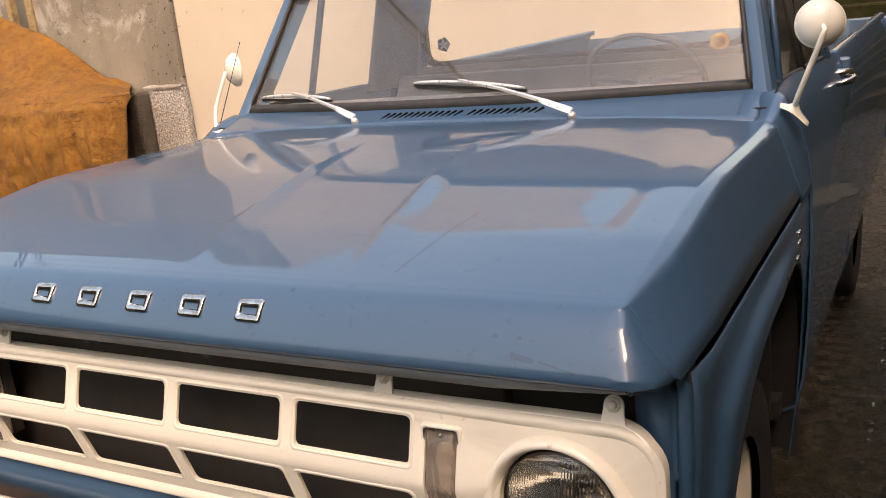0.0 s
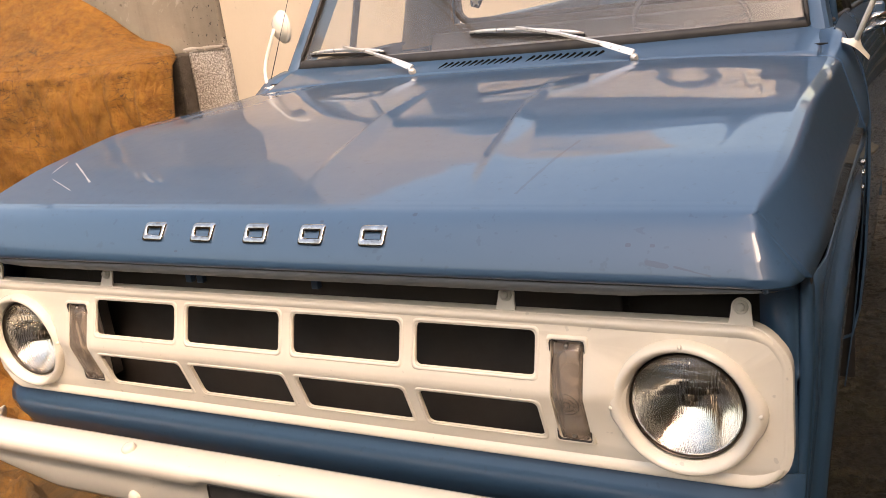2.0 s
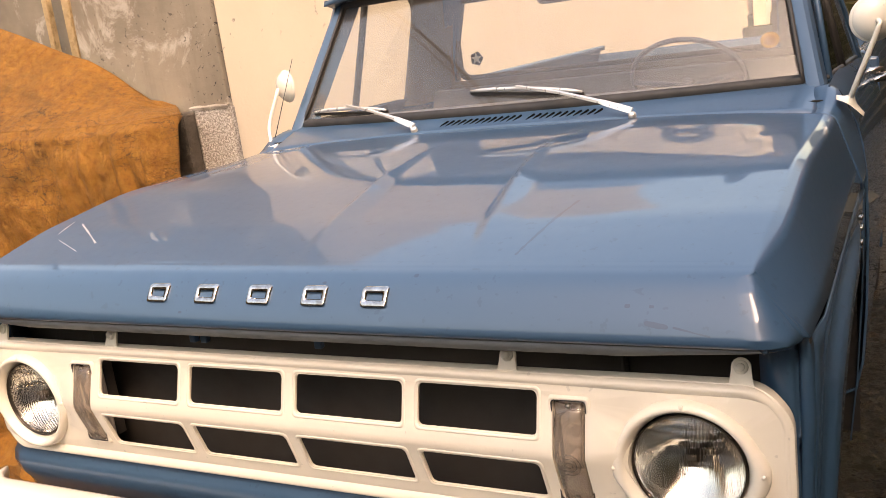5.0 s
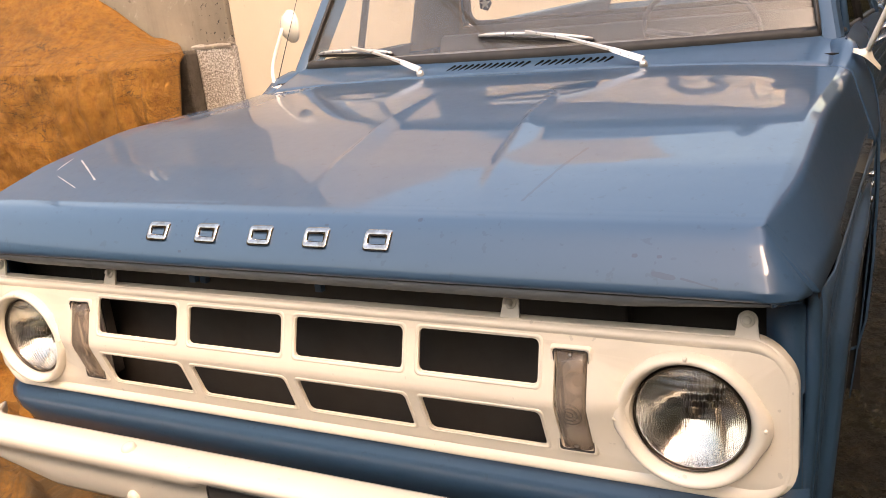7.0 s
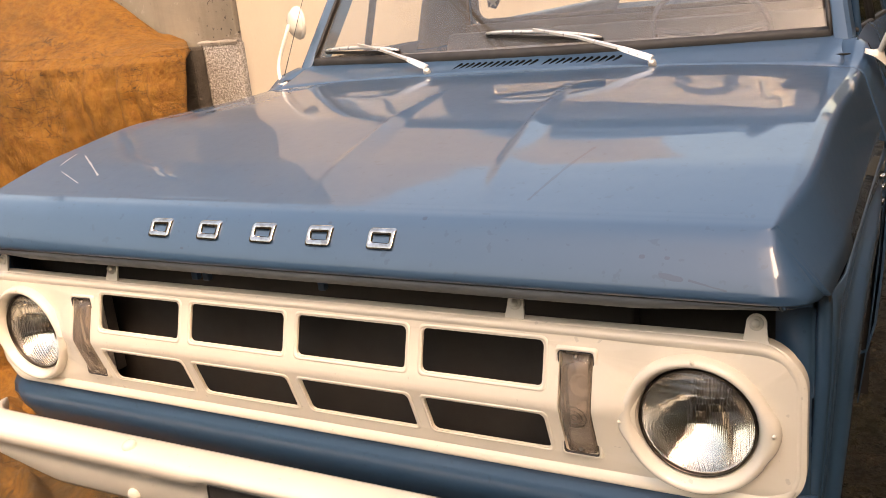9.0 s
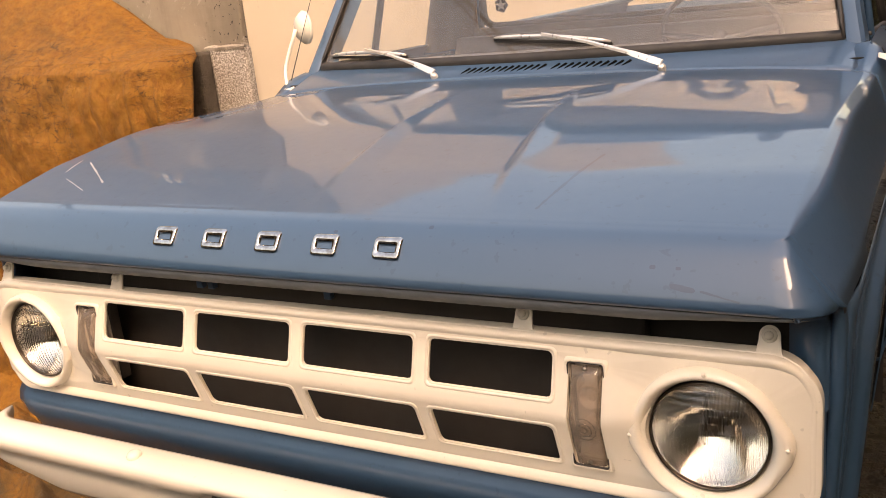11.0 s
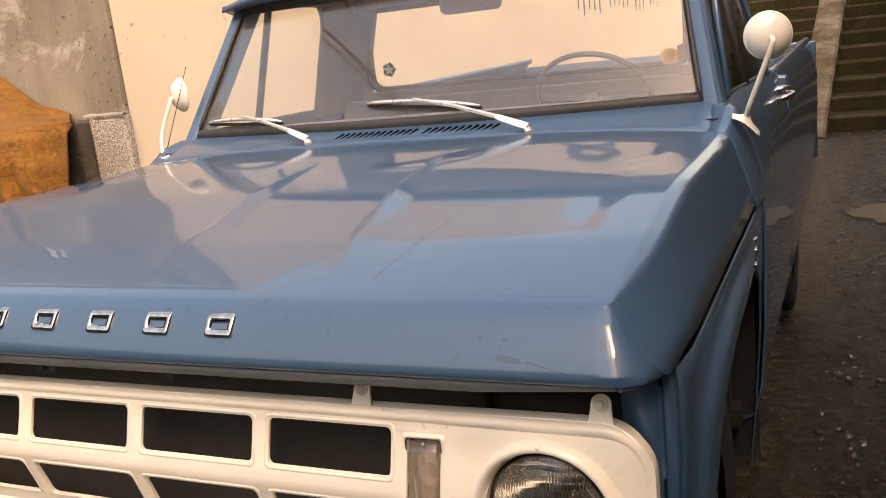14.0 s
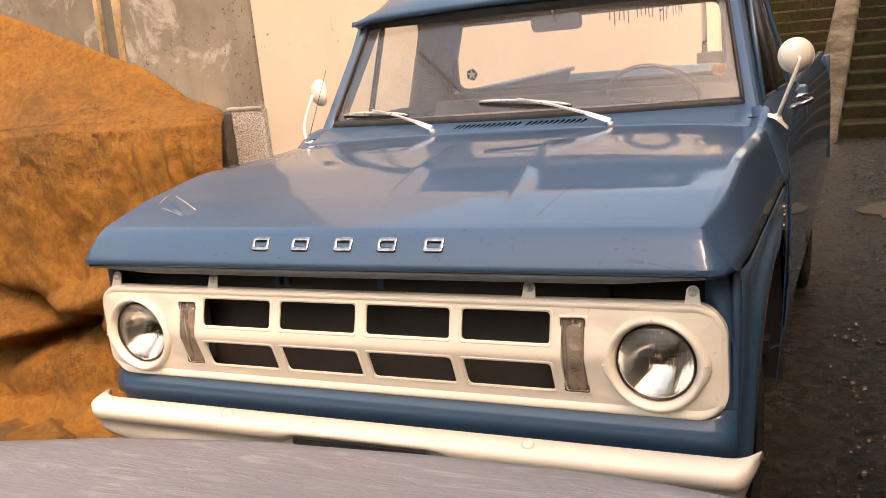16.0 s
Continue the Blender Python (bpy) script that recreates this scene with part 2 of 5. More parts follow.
def m_tarp(name="orange_canvas", soil=0.7, start=0.49):
    k = Mat(name, (0.4, 0.14, 0.012, 1), 0.75)
    big = k.noise(1.6, 6, 0.6)
    mud = k.noise(2.4, 9, 0.75, distortion=0.9)
    fine = k.noise(34, 8, 0.75)
    creases = k.ramp(k.noise(7, 6, 0.65, k.mapped((1.0, 1.0, 3.2), (0, 10, 0)), 0.9), [(0.482, 0.0), (0.5, 1.0), (0.518, 0.0)])
    upright = k.ramp(k.noise(4, 5, 0.6, k.mapped((3.0, 1.0, 0.7), (0, -8, 0)), 0.7), [(0.484, 0.0), (0.5, 1.0), (0.516, 0.0)])
    sparse = k.ramp(k.noise(2.6, 4, 0.6), [(0.46, 0.0), (0.62, 1.0)])
    c = k.mix(k.ramp(big, [(0.3, 0.0), (0.7, 1.0)]), (0.315, 0.124, 0.007, 1), (0.21, 0.077, 0.005, 1))
    c = k.mix(k.ramp(fine, [(0.42, 0.0), (0.72, 0.7)]), c, (0.42, 0.200, 0.026, 1))
    c = k.mix(k.ramp(fine, [(0.28, 0.6), (0.45, 0.0)]), c, (0.14, 0.060, 0.010, 1))
    c = k.mix(k.ramp(mud, [(start, 0.0), (start + 0.24, soil)]), c, (0.105, 0.056, 0.012, 1))
    # Thin dark lines along the noise contours, kept to sparse zones.
    lines = k.mix(sparse, (0, 0, 0, 1), k.mix(0.5, creases, upright, "ADD"))
    c = k.mix(k.mix(1.0, lines, (0.9, 0.9, 0.9, 1), "MULTIPLY"), c, (0.050, 0.026, 0.008, 1))
    k.set("Base Color", c)
    hgt = k.mix(0.5, k.noise(5, 9, 0.66, distortion=0.6), k.voronoi(6.5, k.mapped((1, 1, 0.7))))
    hgt = k.mix(0.35, hgt, k.noise(18, 8, 0.75, k.mapped((1.3, 1.3, 0.8)), 0.9))
    k.bump(hgt, 1.0, 0.07)
    return k.m


def m_wet_ground():
    k = Mat("wet_stony_ground", (0.05, 0.04, 0.025, 1), 0.6)
    big = k.noise(0.55, 6, 0.6)
    wet = k.noise(13, 9, 0.8)
    grit = k.noise(30, 7, 0.72)
    c = k.mix(k.ramp(big, [(0.35, 0.0), (0.7, 1.0)]), (0.014, 0.010, 0.0045, 1), (0.036, 0.026, 0.011, 1))
    c = k.mix(k.ramp(grit, [(0.52, 0.0), (0.70, 0.8)]), c, (0.066, 0.050, 0.028, 1))
    c = k.mix(k.ramp(grit, [(0.30, 0.8), (0.46, 0.0)]), c, (0.014, 0.010, 0.006, 1))
    c = k.mix(k.ramp(k.noise(1.7, 6, 0.65), [(0.52, 0.0), (0.68, 0.75)]), c, (0.032, 0.031, 0.009, 1))
    c = k.mix(k.ramp(k.noise(1.1, 4), [(0.60, 0.0), (0.72, 0.5)]), c, (0.085, 0.040, 0.022, 1))
    k.set("Base Color", c)
    k.set("Roughness", k.ramp(wet, [(0.44, 0.14), (0.58, 0.60)]))
    k.set("Specular IOR Level", k.ramp(wet, [(0.44, 0.85), (0.58, 0.22)]))
    k.bump(k.mix(0.35, k.noise(27, 8, 0.8), k.noise(90, 5, 0.75)), 1.0, 0.045)
    return k.m


def m_stone(name, a, b, moss):
    k = Mat(name, a, 0.85)
    c = k.mix(k.ramp(k.noise(3, 6, 0.6), [(0.3, 0.0), (0.7, 1.0)]), a, b)
    c = k.mix(k.ramp(k.noise(1.6, 6, 0.65), [(0.42, 0.0), (0.58, 0.9)]), c, moss)
    grit = k.noise(11, 8, 0.78, distortion=0.4)
    c = k.mix(k.ramp(grit, [(0.56, 0.0), (0.68, 0.6)]), c, (b[0] * 1.4, b[1] * 1.35, b[2] * 1.1, 1))
    c = k.mix(k.ramp(grit, [(0.33, 0.8), (0.47, 0.0)]), c, (a[0] * 0.4, a[1] * 0.4, a[2] * 0.35, 1))
    k.set("Base Color", c)
    k.set("Specular IOR Level", 0.15)
    k.bump(k.noise(14, 7, 0.7), 0.8, 0.03)
    return k.m


M_WALL, M_CEMENT, M_PEBBLE, M_TARP, M_GROUND = m_wall(), m_cement(), m_pebble(), m_tarp(), m_wet_ground()
M_TARP_SOILED = m_tarp("soiled_canvas", 1.0, 0.34)
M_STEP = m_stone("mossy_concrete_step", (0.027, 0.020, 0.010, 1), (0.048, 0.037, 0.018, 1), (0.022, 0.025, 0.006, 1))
M_RAMP = m_stone("worn_concrete_ramp", (0.14, 0.112, 0.078, 1), (0.24, 0.205, 0.155, 1), (0.065, 0.052, 0.028, 1))
M_PEBBLE_DARK = m_stone("dark_pebbled_concrete", (0.11, 0.092, 0.072, 1), (0.17, 0.145, 0.118, 1), (0.06, 0.05, 0.04, 1))
M_NOSING = m_stone("pale_step_edge", (0.075, 0.058, 0.033, 1), (0.12, 0.096, 0.058, 1), (0.040, 0.041, 0.012, 1))
M_WOOD = m_stone("weathered_pale_wood", (0.45, 0.33, 0.18, 1), (0.58, 0.44, 0.26, 1), (0.30, 0.20, 0.10, 1))
M_CAP = m_stone("pale_chipped_mortar", (0.42, 0.37, 0.30, 1), (0.56, 0.50, 0.42, 1), (0.22, 0.18, 0.14, 1))
M_PINK = m_stone("faded_pink_render", (0.36, 0.17, 0.13, 1), (0.44, 0.22, 0.17, 1), (0.24, 0.12, 0.09, 1))
M_BRICKDARK = m_stone("dark_rendered_wall", (0.075, 0.056, 0.038, 1), (0.11, 0.082, 0.056, 1), (0.04, 0.042, 0.02, 1))


def m_cover():
    k = Mat("grey_car_paint", (0.24, 0.22, 0.215, 1), 0.42, 0.0, 0.25, 0.22)
    s = k.noise(11, 8, 0.66, k.mapped((1.0, 6.5, 2.0), (0, 0, 9)), 1.4)
    haze = k.noise(2.2, 4, 0.6)
    c = k.mix(k.ramp(haze, [(0.35, 0.0), (0.7, 1.0)]), (0.205, 0.186, 0.182, 1), (0.27, 0.245, 0.235, 1))
    # Pale streaks in the colour stand in for smeared reflections.
    c = k.mix(k.ramp(s, [(0.52, 0.0), (0.68, 0.8)]), c, (0.38, 0.35, 0.335, 1))
    k.set("Base Color", c)
    k.bump(s, 0.7, 0.012)
    return k.m


M_GREYCAR = m_cover()


def m_loose_stone():
    k = Mat("wet_stone", (0.06, 0.05, 0.04, 1), 0.16)
    n = k.t.nodes.new("ShaderNodeNewGeometry").outputs["Random Per Island"]
    k.set("Base Color", k.ramp(n, [(0.0, (0.016, 0.012, 0.008, 1)), (0.7, (0.045, 0.034, 0.022, 1)), (0.93, (0.08, 0.05, 0.03, 1)), (1.0, (0.14, 0.12, 0.10, 1))]))
    k.bump(k.noise(60, 4), 0.4, 0.004)
    return k.m


M_STONE = m_loose_stone()


# ---- mesh helpers ----
def part(name, bm, material, parent=None, label="", smooth=True, modifiers=()):
    me = bpy.data.meshes.new(name)
    bmesh.ops.recalc_face_normals(bm, faces=bm.faces)
    bm.to_mesh(me)
    bm.free()
    me.materials.append(material)
    if smooth:
        for p in me.polygons:
            p.use_smooth = True
    ob = new(name, me)
    if parent is not None:
        ob.parent = parent
    if label:
        tagged(ob, label)
    for kind, values in modifiers:
        mod = ob.modifiers.new(kind.lower(), kind)
        if kind == "SOLIDIFY":
            mod.thickness, mod.offset = values
        elif kind == "BEVEL":
            mod.width, mod.segments = values
            mod.limit_method, mod.angle_limit = "ANGLE", radians(35)
        elif kind == "EDGE_SPLIT":
            mod.split_angle = radians(values)
    return ob


def loft(bm, rows, wrap=False, cap=False):
    vs = [[bm.verts.new(p) for p in row] for row in rows]
    n = len(vs[0])
    for a, b in zip(vs, vs[1:]):
        for i in range(n if wrap else n - 1):
            j = (i + 1) % n
            bm.faces.new((a[i], a[j], b[j], b[i]))
    if cap:
        bm.faces.new(vs[0])
        bm.faces.new(vs[-1])
    return vs


def box(bm, lo, hi, bevel=0.0, seg=2):
    r = bmesh.ops.create_cube(bm, size=1)
    c = [(a + b) / 2 for a, b in zip(lo, hi)]
    s = [abs(b - a) for a, b in zip(lo, hi)]
    for v in r["verts"]:
        v.co = Vector([v.co[i] * s[i] + c[i] for i in range(3)])
    if bevel:
        edges = list({e for v in r["verts"] for e in v.link_edges})
        bmesh.ops.bevel(bm, geom=edges, offset=bevel, segments=seg, profile=0.5, affect="EDGES")


def tube(bm, pts, radius, seg=10, cap=True):
    pts = [Vector(p) for p in pts]
    rows = []
    for i, p in enumerate(pts):
        d = (pts[min(i + 1, len(pts) - 1)] - pts[max(i - 1, 0)]).normalized()
        side = d.cross(Vector((0, 0, 1)))
        if side.length < 0.05:
            side = d.cross(Vector((0, 1, 0)))
        side.normalize()
        up = side.cross(d)
        r = radius[i] if hasattr(radius, "__len__") else radius
        rows.append([p + r * (math.cos(a) * side + math.sin(a) * up) for a in np.linspace(0, 2 * math.pi, seg, endpoint=False)])
    loft(bm, rows, wrap=True, cap=cap)


def disc_rows(profile, seg, m):
    """Rows of a body of revolution round local y: profile of (radius, along)."""
    return [[m @ Vector((r * math.cos(a), y, r * math.sin(a))) for a in np.linspace(0, 2 * math.pi, seg, endpoint=False)] for r, y in profile]


def revolve(bm, profile, seg, m, cap=False):
    loft(bm, disc_rows(profile, seg, m), wrap=True, cap=cap)


def spline(pts, n):
    """Catmull-Rom through 2 or more points, n steps in all."""
    p = [Vector(q) for q in pts]
    p = [2 * p[0] - p[1]] + p + [2 * p[-1] - p[-2]]
    out = []
    for s in np.linspace(0, len(p) - 3, n):
        i = min(int(s), len(p) - 4)
        t = s - i
        a, b, c, d = p[i:i + 4]
        out.append(0.5 * (2 * b + (c - a) * t + (2 * a - 5 * b + 4 * c - d) * t * t + (3 * b - a - 3 * c + d) * t ** 3))
    return out


def lerp(x, xs, ys):
    return float(np.interp(x, xs, ys))


def thing(name, label, category, group="", at=(0, 0, 0)):
    ob = new(name)
    ob.empty_display_size = 0.1
    ob.location = at
    return tagged(ob, label, category, group)


# ---- setting ----
def ground_z(x, y):
    return 0.018 * noise.noise((x * 1.1, y * 1.1, 0.3)) + 0.010 * noise.noise((x * 3.7, y * 3.7, 1.7)) - 0.012


def build_ground():
    def axis(near):
        a = list(np.arange(near[0], near[1] + 1e-6, 0.12))
        lo = [near[0] - d for d in (0.4, 1.2, 3, 8, 25, 90, 400)][::-1]
        hi = [near[1] + d for d in (0.4, 1.2, 3, 8, 25, 90, 400)]
        return lo + a + hi
    bm = bmesh.new()
    ys = axis((-3.0, 11.0))
    xs = axis((-3.4, 4.2))
    loft(bm, [[(x, y, ground_z(x, y) if -3.5 < x < 4.3 and -3.1 < y < 11.1 else -0.012) for x in xs] for y in ys])
    tagged(part("ground", bm, M_GROUND), "wet dark stony earth yard with puddles", "ground", kind="structure")


def build_walls():
    # cream plaster wall beside the pickup, running back to the stairs
    bm = bmesh.new()
    tops = ((1.505, 2.62), (3.0, 3.1), (5.0, 3.9), (8.0, 4.9), (11.0, 5.6), (14.0, 6.0))   # its top climbs with the hill
    loft(bm, [[(-1.75, y, -0.1), (-1.292, y, -0.1), (-1.292, y, z), (-1.75, y, z)] for y, z in tops], wrap=True, cap=True)
    west = tagged(part("wall_west", bm, M_WALL, smooth=False), "tall cream plastered wall with dark mould specks", "wall", kind="structure")
    # faint dark marks high on the plaster, too far to read
    rng = random.Random(5)
    for y, n in ((7.7, 5), (9.0, 5), (10.3, 3), (11.2, 4)):
        for i in range(n):
            yy = y + i * 0.21
            h = rng.uniform(0.22, 0.42)
            z = 1.66 + rng.uniform(-0.05, 0.05)
            strokes = [((yy, z), (yy + rng.uniform(-0.05, 0.09), z + h))]
            if i % 2 == 0:
                strokes.append(((yy, z + h * rng.uniform(0.4, 0.95)), (yy + 0.17, z + h * rng.uniform(0.3, 0.9))))
            for (ya, za), (yb, zb) in strokes:
                bm = bmesh.new()
                w = 0.016
                d = Vector((yb - ya, zb - za)).normalized()
                loft(bm, [[(x, ya - d.y * w, za + d.x * w), (x, ya + d.y * w, za - d.x * w), (x, yb + d.y * w, zb - d.x * w), (x, yb - d.y * w, zb + d.x * w)] for x in (-1.293, -1.288)], wrap=True, cap=True)
                part("painted_stroke", bm, M_BLACK, west, smooth=False)
    # grey cement pier in front of it and the wall behind the covered car
    bm = bmesh.new()
    box(bm, (-2.02, 1.475, -0.1), (-1.288, 1.503, 2.60), 0.008)
    tagged(part("wall_pier", bm, M_CEMENT, smooth=False), "rough grey cement pier with pitted render", "pier", kind="structure")
    bm = bmesh.new()
    box(bm, (-9.0, 1.56, -0.1), (-1.80, 2.05, 2.66))
    tagged(part("wall_north", bm, M_CEMENT, smooth=False), "stained grey cement wall behind the covered car", "wall", kind="structure")
    bm = bmesh.new()
    box(bm, (-1.445, 1.445, -0.05), (-1.268, 1.49, 1.420), 0.012)
    tagged(part("wall_plinth", bm, M_PEBBLE, smooth=False), "pebbled concrete plinth block at the pier foot", "plinth", kind="structure")
    bm = bmesh.new()
    xs = np.linspace(-1.46, -1.266, 24)
    rows = [[(x, y + 0.006 * noise.noise((x * 30, z * 40, 1)), z + 0.005 * noise.noise((x * 22, y * 9, 3))) for x in xs] for y, z in ((1.448, 1.408), (1.441, 1.411), (1.440, 1.421), (1.446, 1.426), (1.476, 1.427))]
    loft(bm, rows)
    tagged(part("wall_plinth_cap", bm, M_CAP, smooth=False), "pale chipped mortar edge on the plinth block", "plinth", kind="structure")
    # Block beside the plinth, in a darker tone than the plinth itself.
    bm = bmesh.new()
    box(bm, (-1.62, 1.372, -0.05), (-1.428, 1.440, 1.412), 0.010)
    tagged(part("wall_plinth_side", bm, M_PEBBLE_DARK, smooth=False), "dark pebbled concrete beside the plinth block", "plinth", kind="structure")
    # low wall along the left of the stairs
    bm = bmesh.new()
    loft(bm, [[(-1.0, 13.4, 0.0), (-1.0, 13.4, 4.2)], [(-0.7, 14.6, 0.5), (-0.7, 14.6, 4.4)], [(0.2, 18.3, 2.0), (0.2, 18.3, 5.2)], [(0.75, 22.0, 3.2), (0.75, 22.0, 6.2)]])
    tagged(part("wall_stairs", bm, M_WALL, smooth=False, modifiers=(("SOLIDIFY", (0.2, 1)),)), "cream fence wall climbing beside the stairs", "wall", kind="structure")
    # unseen plain walls, added to close the yard and block low light
    for name, lo, hi in (("shade_wall_east", (3.5, -9.0, -0.1), (3.9, 30.0, 4.4)), ("shade_wall_south", (-9.0, -9.4, -0.1), (4.3, -9.0, 4.2)), ("shade_wall_far_west", (-9.4, -9.4, -0.1), (-9.0, 2.05, 4.6))):
        bm = bmesh.new()
        box(bm, lo, hi)
        tagged(part(name, bm, M_BRICKDARK, smooth=False), "unseen dark rendered wall added to close and shade the yard", "wall", kind="structure")
    # Unseen upper wall: pink inferred from hood reflections, height set to shade the pickup.
    bm = bmesh.new()
    box(bm, (3.52, -9.0, 4.4), (3.88, 30.0, 6.4))
    tagged(part("wall_east_top", bm, M_PINK, smooth=False), "unseen faded brick-pink upper part of the yard wall", "wall", kind="structure")


def build_stairs():
    # wide mossy steps climbing away, split by a narrow concrete ramp
    y0, rise, run = 10.4, 0.17, 0.52
    root = tagged(new("outdoor_stairs"), "long mossy concrete stairs climbing away from the yard", "stairs", kind="structure")
    for i in range(34):
        y = y0 + i * run
        sk = 0.042 * (y - 11.3)
        for lo, hi in ((-1.6 - sk, 0.53 + sk), (0.85 + sk, 3.49)):
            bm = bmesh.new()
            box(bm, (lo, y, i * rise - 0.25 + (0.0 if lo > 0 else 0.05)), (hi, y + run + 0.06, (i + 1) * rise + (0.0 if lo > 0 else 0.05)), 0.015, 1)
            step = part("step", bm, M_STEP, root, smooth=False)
            # Narrow strip, paler than the step, along the front edge.
            if i < 18:
                bm = bmesh.new()
                top = (i + 1) * rise + (0.0 if lo > 0 else 0.05)
                xs = np.linspace(max(lo, -1.2), hi, 26)
                rows = [[(x, y - 0.004 + dy + 0.006 * noise.noise((x * 5, i, 2)), top + dz) for x in xs] for dy, dz in ((0.0, -0.022), (0.0, 0.003), (0.03 , 0.005))]
                rows.append([(x, y + 0.045 + 0.02 * noise.noise((x * 4, i, 7)), top + 0.004) for x in xs])
                loft(bm, rows)
                part("nosing", bm, M_NOSING, step, smooth=False)
    bm = bmesh.new()
    n = 34
    rows = []
    for y, z in ((y0 - 0.5, -0.05), (y0, 0.16), (y0 + n * run, n * rise + 0.16)):
        c = 0.69 + 0.042 * (y - 11.3)
        rows.append([(c - 0.18, y, z - 0.6), (c - 0.18, y, z + 0.05), (c - 0.15, y, z + 0.08), (c + 0.15, y, z + 0.08), (c + 0.18, y, z + 0.05), (c + 0.18, y, z - 0.6)])
    loft(bm, rows)
    part("ramp", bm, M_RAMP, root, "pale worn concrete ramp strip", smooth=False)


def build_poles():
    for x, y, lean, w in ((-2.20, 1.515, 0.06, 0.013), (-2.08, 1.515, 0.08, 0.020)):
        bm = bmesh.new()
        box(bm, (-w, -0.016, -1.0), (w, 0.016, 1.02), 0.004)
        ob = part("wooden_batten", bm, M_WOOD, smooth=False)
        ob.matrix_world = pose(x, y, 1.15, 3, 4, 0)
        tagged(ob, "pale weathered wooden batten leaning on the cement wall", "batten", "battens on the wall")


def build_number_board():
    board = thing("number_board", "small black board with pale painted bars nailed to battens", "sign", at=(-2.085, 1.492, 2.20))
    bm = bmesh.new()
    box(bm, (-0.080, -0.006, -0.095), (0.080, 0.004, 0.075), 0.003)
    part("board", bm, M_BLACK, board, smooth=False)
    for x in (-0.032, 0.030):
        bm = bmesh.new()
        box(bm, (x - 0.017, -0.0085, -0.060), (x + 0.017, -0.0055, 0.040), 0.001, 1)
        part("painted_bar", bm, M_CREAM, board, smooth=False)


def build_stones():
    """Loose wet stones and grit in the yard beside the pickup."""
    rng = random.Random(11)
    verts, faces = [], []
    for i in range(2600):
        x = 1.0 + 1.9 * rng.random() ** 1.3
        y = 0.2 + 9.8 * rng.random()
        r = rng.choice((0.005, 0.006, 0.008, 0.011, 0.016)) * rng.uniform(0.7, 1.2)
        z = ground_z(x, y)
        a0, n = rng.uniform(0, 6), 6
        base = len(verts)
        for h, k in ((-0.2, 1.0), (0.35, 0.95), (0.62, 0.5)):
            for j in range(n):
                q = r * k * rng.uniform(0.75, 1.2)
                verts.append((x + q * math.cos(a0 + j * 6.283 / n), y + q * 1.2 * math.sin(a0 + j * 6.283 / n), z + h * r * rng.uniform(0.8, 1.2)))
        for lv in (0, 1):
            for j in range(n):
                a, b = base + lv * n + j, base + lv * n + (j + 1) % n
                faces.append((a, b, b + n, a + n))
        faces.append(tuple(base + 2 * n + j for j in range(n)))
    me = bpy.data.meshes.new("stones")
    me.from_pydata(verts, [], faces)
    me.materials.append(M_STONE)
    tagged(new("stones", me), "loose wet stones and grit scattered over the yard", "stones", kind="stuff")


